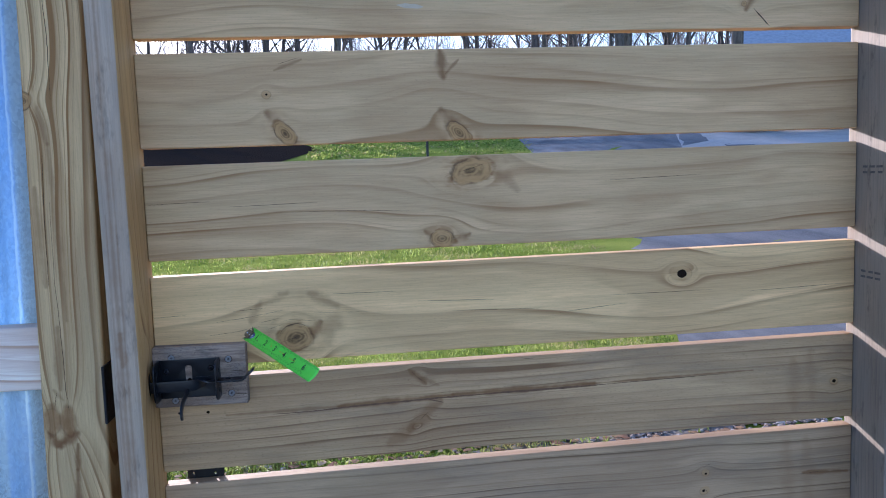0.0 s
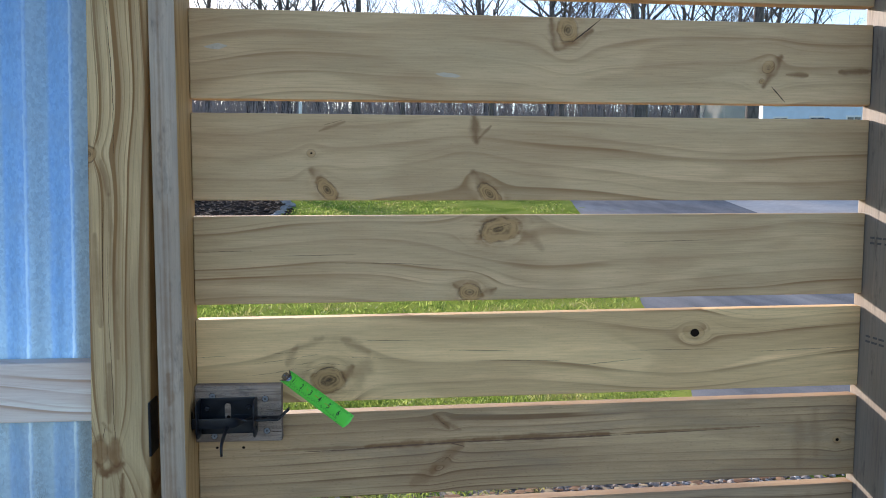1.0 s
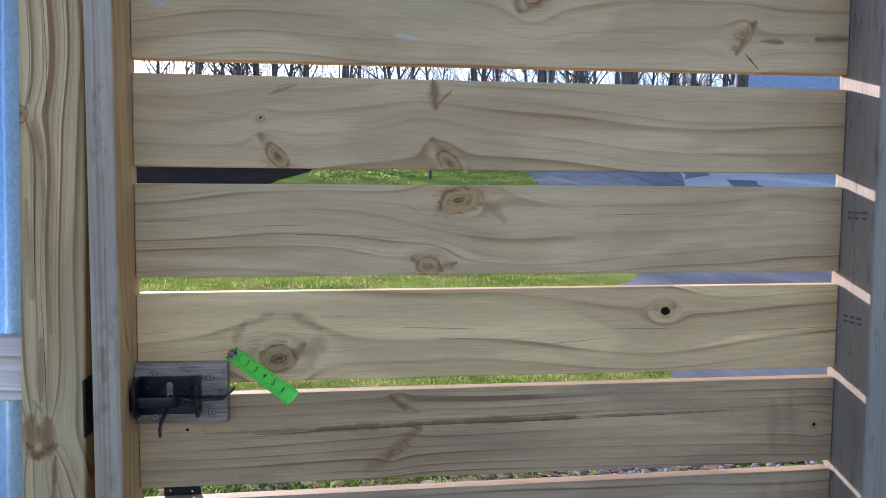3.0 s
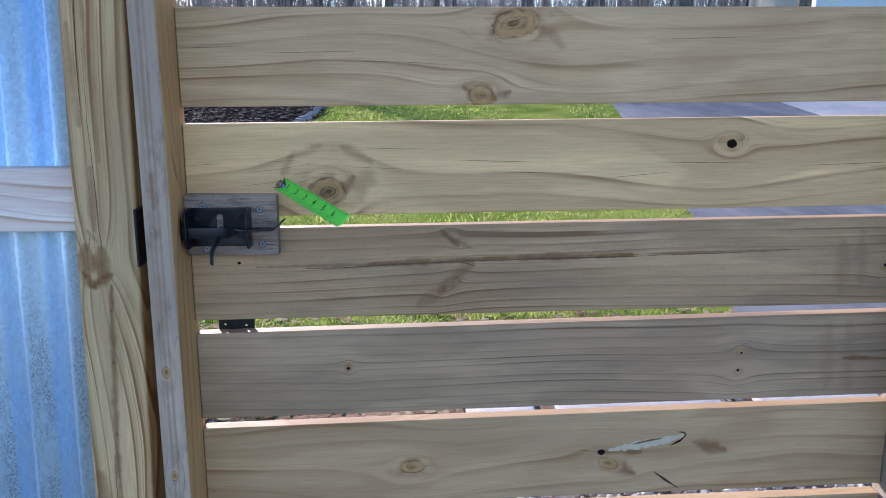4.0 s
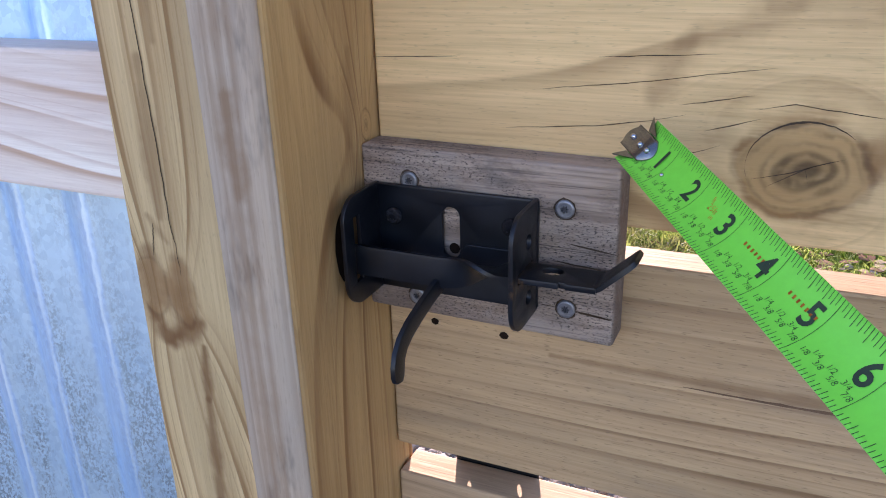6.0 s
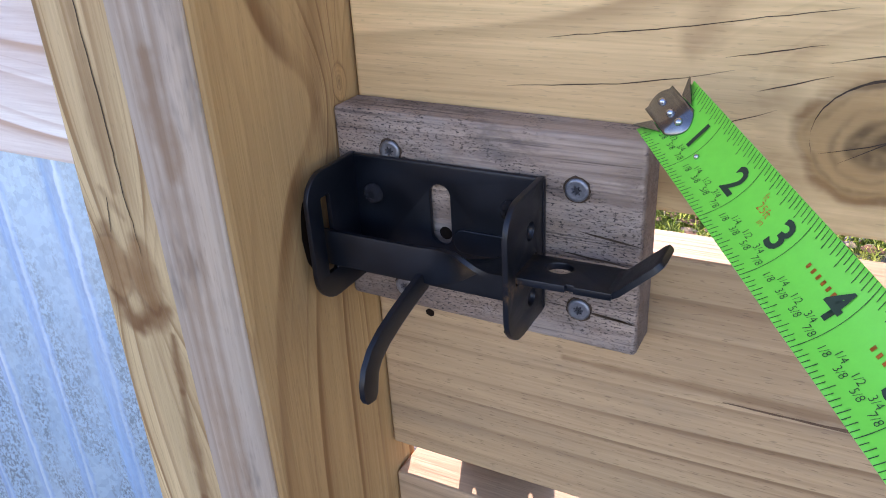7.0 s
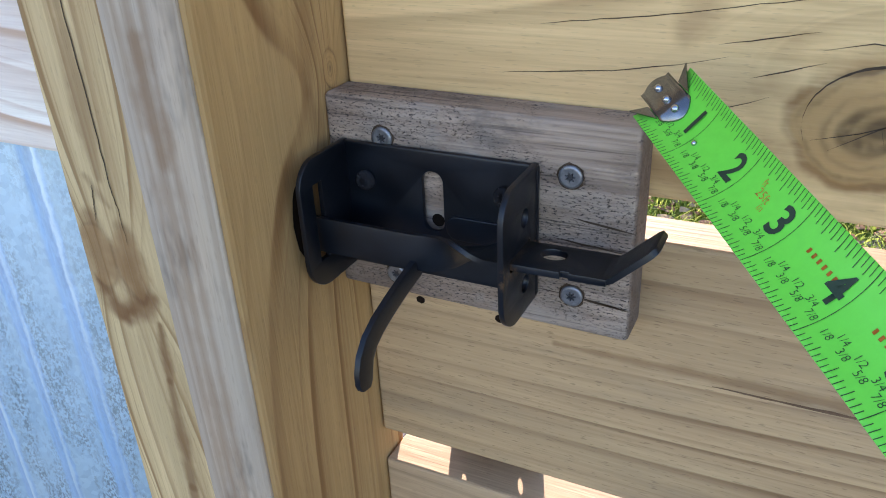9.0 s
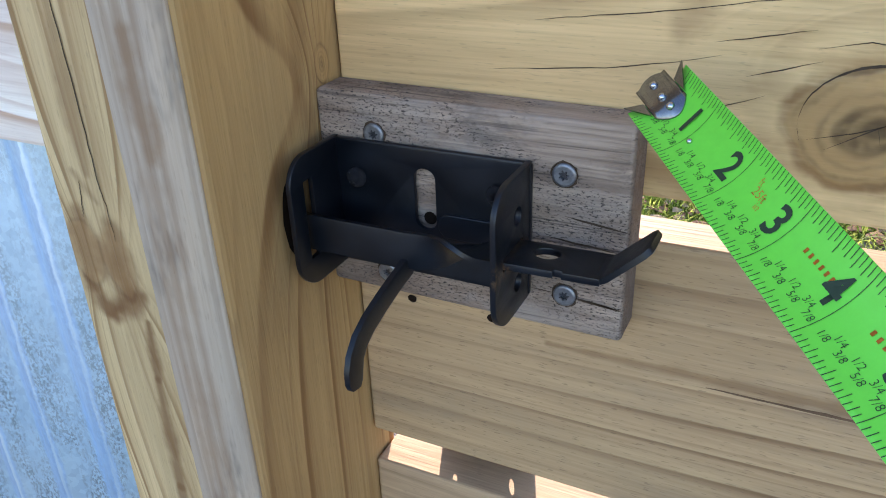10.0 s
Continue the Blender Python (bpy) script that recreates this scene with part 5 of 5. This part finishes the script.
# ---- distance ----
def grown(seed, height, radius, forks=5, depth=3):
    """A bare tree: trunk mesh data and limb mesh data about the origin."""
    r = random.Random(seed)
    tv, tf, lv, lf = [], [], [], []

    def limb(p, d, length, rad, level):
        n = 4 if level else 7
        pts, radii = [p], [rad]
        q, w = p.copy(), d.copy()
        for i in range(n):
            w = (w + Vector((r.uniform(-1, 1), r.uniform(-1, 1), r.uniform(-0.3, 0.5))) * (0.06 if level == 0 else 0.2)).normalized()
            q = q + w * (length / n)
            pts.append(q.copy())
            radii.append(rad * (1 - (0.62 if level == 0 else 0.85) * (i + 1) / n))
        if level == 0:
            tube(tv, tf, pts, radii, 9)
        else:
            tube(lv, lf, pts, radii, 5 if level < 2 else 3)
        if level < depth:
            kids = forks + (4 if level == 0 else 0)
            for j in range(kids):
                at = r.uniform(0.42 if level == 0 else 0.25, 1.0) * n
                i = min(n - 1, int(at))
                base = pts[i].lerp(pts[i + 1], at - i)
                out = Vector((r.uniform(-1, 1), r.uniform(-1, 1), r.uniform(-0.1, 0.5))).normalized()
                nd = (w * 0.75 + out * 0.8).normalized()
                limb(base, nd, length * r.uniform(0.36, 0.62), max(0.012, radii[i] * r.uniform(0.4, 0.62)), level + 1)

    limb(Vector((0, 0, -0.2)), Vector((r.uniform(-0.06, 0.06), 0, 1)).normalized(), height, radius, 0)
    return mesh_of("trunk", tv, tf, M_BARK, True), mesh_of("crown", lv, lf, M_BARK, True)


kinds = []
for seed, h, rad in ((1, 12, 0.30), (2, 14, 0.36), (3, 11, 0.24), (4, 16, 0.42)):
    a, b = grown(seed, h, rad)
    t0 = new("tree")
    tagged(t0, "tall bare deciduous tree with a grey-brown trunk", "tree", "bare trees beyond the lawn")
    for nm, me in (("trunk", a), ("crown", b)):
        o = new(nm, me)
        o.parent = t0
    kinds.append(t0)
spots = [(-0.2, 62, 1.3), (19.5, 52, 1.2), (16, 60, 1.1), (29.5, 56, 1.3), (12, 70, 1.0), (25, 66, 1.0), (4, 74, 1.1)]
rt = random.Random(12)
for k in range(90):
    y = rt.uniform(90, 140)
    spots.append((rt.uniform(-0.36, 0.62) * y, y, rt.uniform(0.75, 1.35)))
used = set()
for k, (x, y, s) in enumerate(spots):
    src = kinds[k % 4]
    m = Matrix.Translation((x, y, rise(x, y))) @ pose(0, 0, 0, 0, 0, rt.uniform(0, 360)) @ Matrix.Scale(s, 4)
    if k % 4 not in used:
        used.add(k % 4)
        src.matrix_basis = m
        continue
    o = copy_thing(src, m)
    o.matrix_basis = m
# undergrowth and saplings of the far woods
verts, faces = [], []
for k in range(3200):
    y = rt.uniform(92, 170)
    x = rt.uniform(-0.40, 0.66) * y
    z = rise(x, y)
    h = rt.uniform(5, 15)
    p = Vector((x, y, z - 0.2))
    w = Vector((rt.uniform(-0.08, 0.08), rt.uniform(-0.08, 0.08), 1))
    tube(verts, faces, [p, p + w * h * 0.5, p + w * h + Vector((rt.uniform(-0.6, 0.6), 0, 0))], [rt.uniform(0.03, 0.09), 0.035, 0.01], 4)
    for j in range(7):
        b = p + w * h * rt.uniform(0.25, 0.95)
        d = Vector((rt.uniform(-1, 1), rt.uniform(-1, 1), rt.uniform(0.2, 1.2))) * rt.uniform(0.5, 1.7)
        tube(verts, faces, [b, b + d * 0.6, b + d + Vector((0, 0, 0.3))], [0.022, 0.015, 0.007], 3)
for k in range(7500):
    y = rt.uniform(82, 118)
    x = rt.uniform(-0.40, 0.52) * y
    p = Vector((x, y, rise(x, y)))
    d = Vector((rt.uniform(-1, 1), rt.uniform(-1, 1), rt.uniform(0.8, 2.2) if k < 2600 else rt.uniform(1.8, 4.2)))
    tube(verts, faces, [p, p + d * 0.6, p + d * rt.uniform(0.9, 1.5)], [0.05, 0.03, 0.01], 3)
# twig colour lightened to hold the haze over the far woods
M_TWIG = plain("hazed_twigs", (0.34, 0.28, 0.25), 0.9, vary=0.4, size=0.6)
tagged(part("woods", mesh_of("woods", verts, faces, M_TWIG), M_TWIG), "far bare woods with saplings and brush", "woods", kind="stuff")

M_SIDING = plain("blue_siding", (0.58, 0.68, 0.80), 0.7, vary=0.2, size=1.5)
M_WHITE = plain("white_trim", (0.78, 0.78, 0.76), 0.6, vary=0.15, size=2.0)
M_SHINGLE = plain("grey_shingle", (0.36, 0.40, 0.47), 0.9, vary=0.4, size=3.0)
M_GLASS = plain("dark_window_glass", (0.03, 0.035, 0.04), 0.08, vary=0.2, size=1.0, spec=0.6)
M_CREAM = plain("cream_wall", (0.62, 0.56, 0.45), 0.75, vary=0.2, size=1.0)


def house(at, w, d, h, roof_h, wall, label, cols, storeys, turn=0.0):
    """A gabled house; the front is towards the gate."""
    hs = thing("house", at, label, "house")
    zb = -1.0
    bm = box(bmesh.new(), -w / 2, w / 2, 0, d, zb, h)
    part_at(hs, "wall", bm, wall)
    bm = bmesh.new()
    o = 0.5
    a = [bm.verts.new(p) for p in ((-w / 2 - o, -o, h - 0.1), (w / 2 + o, -o, h - 0.1), (w / 2 + o, d / 2, h + roof_h), (-w / 2 - o, d / 2, h + roof_h), (w / 2 + o, d + o, h - 0.1), (-w / 2 - o, d + o, h - 0.1))]
    for f in ((0, 1, 2, 3), (3, 2, 4, 5), (0, 3, 5), (1, 4, 2), (1, 0, 5, 4)):
        bm.faces.new([a[i] for i in f])
    part_at(hs, "roof", bm, M_SHINGLE)
    for s in range(storeys):
        for k in range(cols):
            x = -w / 2 + w * (k + 0.5) / cols
            z = 0.9 + 2.6 * s
            win = part_at(hs, "window", box(bmesh.new(), x - 0.62, x + 0.62, -0.10, 0.05, z - 0.1, z + 1.6), M_WHITE)
            for sx in (-0.28, 0.28):
                part_at(win, "pane", box(bmesh.new(), x + sx - 0.24, x + sx + 0.24, -0.125, -0.09, z + 0.05, z + 1.45), M_GLASS)
    hs.matrix_basis = Matrix.Translation(at) @ pose(0, 0, 0, 0, 0, turn)
    return hs


def part_at(parent, name, bm, material, label="", smooth=False):
    """A part in the thing's own coordinates."""
    ob = new(name, finish(bm, name, material, smooth))
    ob.parent = parent
    if label:
        tagged(ob, label)
    return ob


house((43, 64, rise(43, 64) + 0.3), 15, 9, 5.4, 3.2, M_SIDING, "pale blue two-storey house with white windows and a grey roof", 5, 2, -18)
house((42.4, 81, rise(40, 84)), 6, 4.6, 4.5, 1.5, M_CREAM, "small cream gabled outbuilding beyond the drive", 2, 1, 90)

# parked pickup
M_TRUCK = plain("black_truck_paint", (0.007, 0.008, 0.012), 0.4, 0.0, vary=0.2, size=1.0, spec=0.25)
M_TYRE = plain("tyre_rubber", (0.02, 0.02, 0.02), 0.85, vary=0.3, size=20)
M_RIM = plain("alloy_rim", (0.25, 0.25, 0.26), 0.3, 0.9, vary=0.2, size=10)
M_LAMP = plain("red_tail_lamp", (0.6, 0.02, 0.015), 0.25, vary=0.1, size=10)


def vehicle(name, at, turn, profile, half, paint, glass, wheels, lamp, label, category):
    """A vehicle from its side outline (x along, z up), shaped across its width."""
    v = thing(name, at, label, category)
    bm = bmesh.new()
    rows = []
    for yy, inset in ((-half, 0.07), (-half * 0.86, 0.0), (half * 0.86, 0.0), (half, 0.07)):
        rows.append([bm.verts.new((x, yy * (0.86 if z > 1.25 else 1.0), z - (inset if z > 0.5 else -inset))) for x, z in profile])
    n = len(profile)
    for a, b in zip(rows, rows[1:]):
        for i in range(n):
            bm.faces.new((a[i], a[(i + 1) % n], b[(i + 1) % n], b[i]))
    bm.faces.new(rows[0])
    bm.faces.new(rows[-1])
    part_at(v, "body", bm, paint)
    for x0, x1, z0, z1 in glass:
        for s in (-1, 1):
            y = s * half * 0.865
            part_at(v, "window", box(bmesh.new(), x0, x1, y - 0.03, y + 0.03, z0, z1, 0.02), M_GLASS)
    for x in wheels:
        for s in (-1, 1):
            wheel = part_at(v, "wheel", cylinder(bmesh.new(), pose(x, s * (half - 0.1), 0.38, 90), 0.38, 0.26, 28), M_TYRE, "", True)
            part_at(wheel, "rim", cylinder(bmesh.new(), pose(x, s * (half + 0.035), 0.38, 90), 0.24, 0.02, 20), M_RIM)
    for s in (-1, 1):
        part_at(v, "tail_lamp", box(bmesh.new(), lamp[0] - 0.05, lamp[0] + 0.05, s * half * 0.84 - 0.09, s * half * 0.84 + 0.09, lamp[1], lamp[1] + 0.16, 0.02), M_LAMP)
    v.matrix_basis = Matrix.Translation(at) @ pose(0, 0, 0, 0, 0, turn)
    return v


pickup = ((0, 0.45), (0.0, 1.12), (2.0, 1.16), (2.15, 1.62), (3.6, 1.66), (4.3, 1.2), (5.5, 1.1), (5.7, 0.9), (5.7, 0.45))
vehicle("pickup_truck", (15.3, 29.5, rise(16.5, 29.5) - 0.05), 0, pickup, 0.95, M_TRUCK, ((2.3, 2.9, 1.22, 1.55), (3.0, 3.7, 1.22, 1.55)), (1.15, 4.65), (0.0, 0.72), "black pickup truck parked on the drive", "pickup truck")
M_POST = plain("dark_post_wood", (0.05, 0.045, 0.045), 0.85, vary=0.4, size=12)
bm = box(bmesh.new(), 4.20, 4.32, 38.75, 38.87, rise(4, 38.8) - 0.1, rise(4, 38.8) + 1.3, 0.02)
lone("marker_post", bm, M_POST, "thin dark post standing in the lawn", "post")
bm = box(bmesh.new(), -5.1, -4.85, 66, 66.25, rise(-5, 66) - 0.1, rise(-5, 66) + 3.4, 0.02)
lone("utility_post", bm, M_WHITE, "pale post in front of the woods", "post")
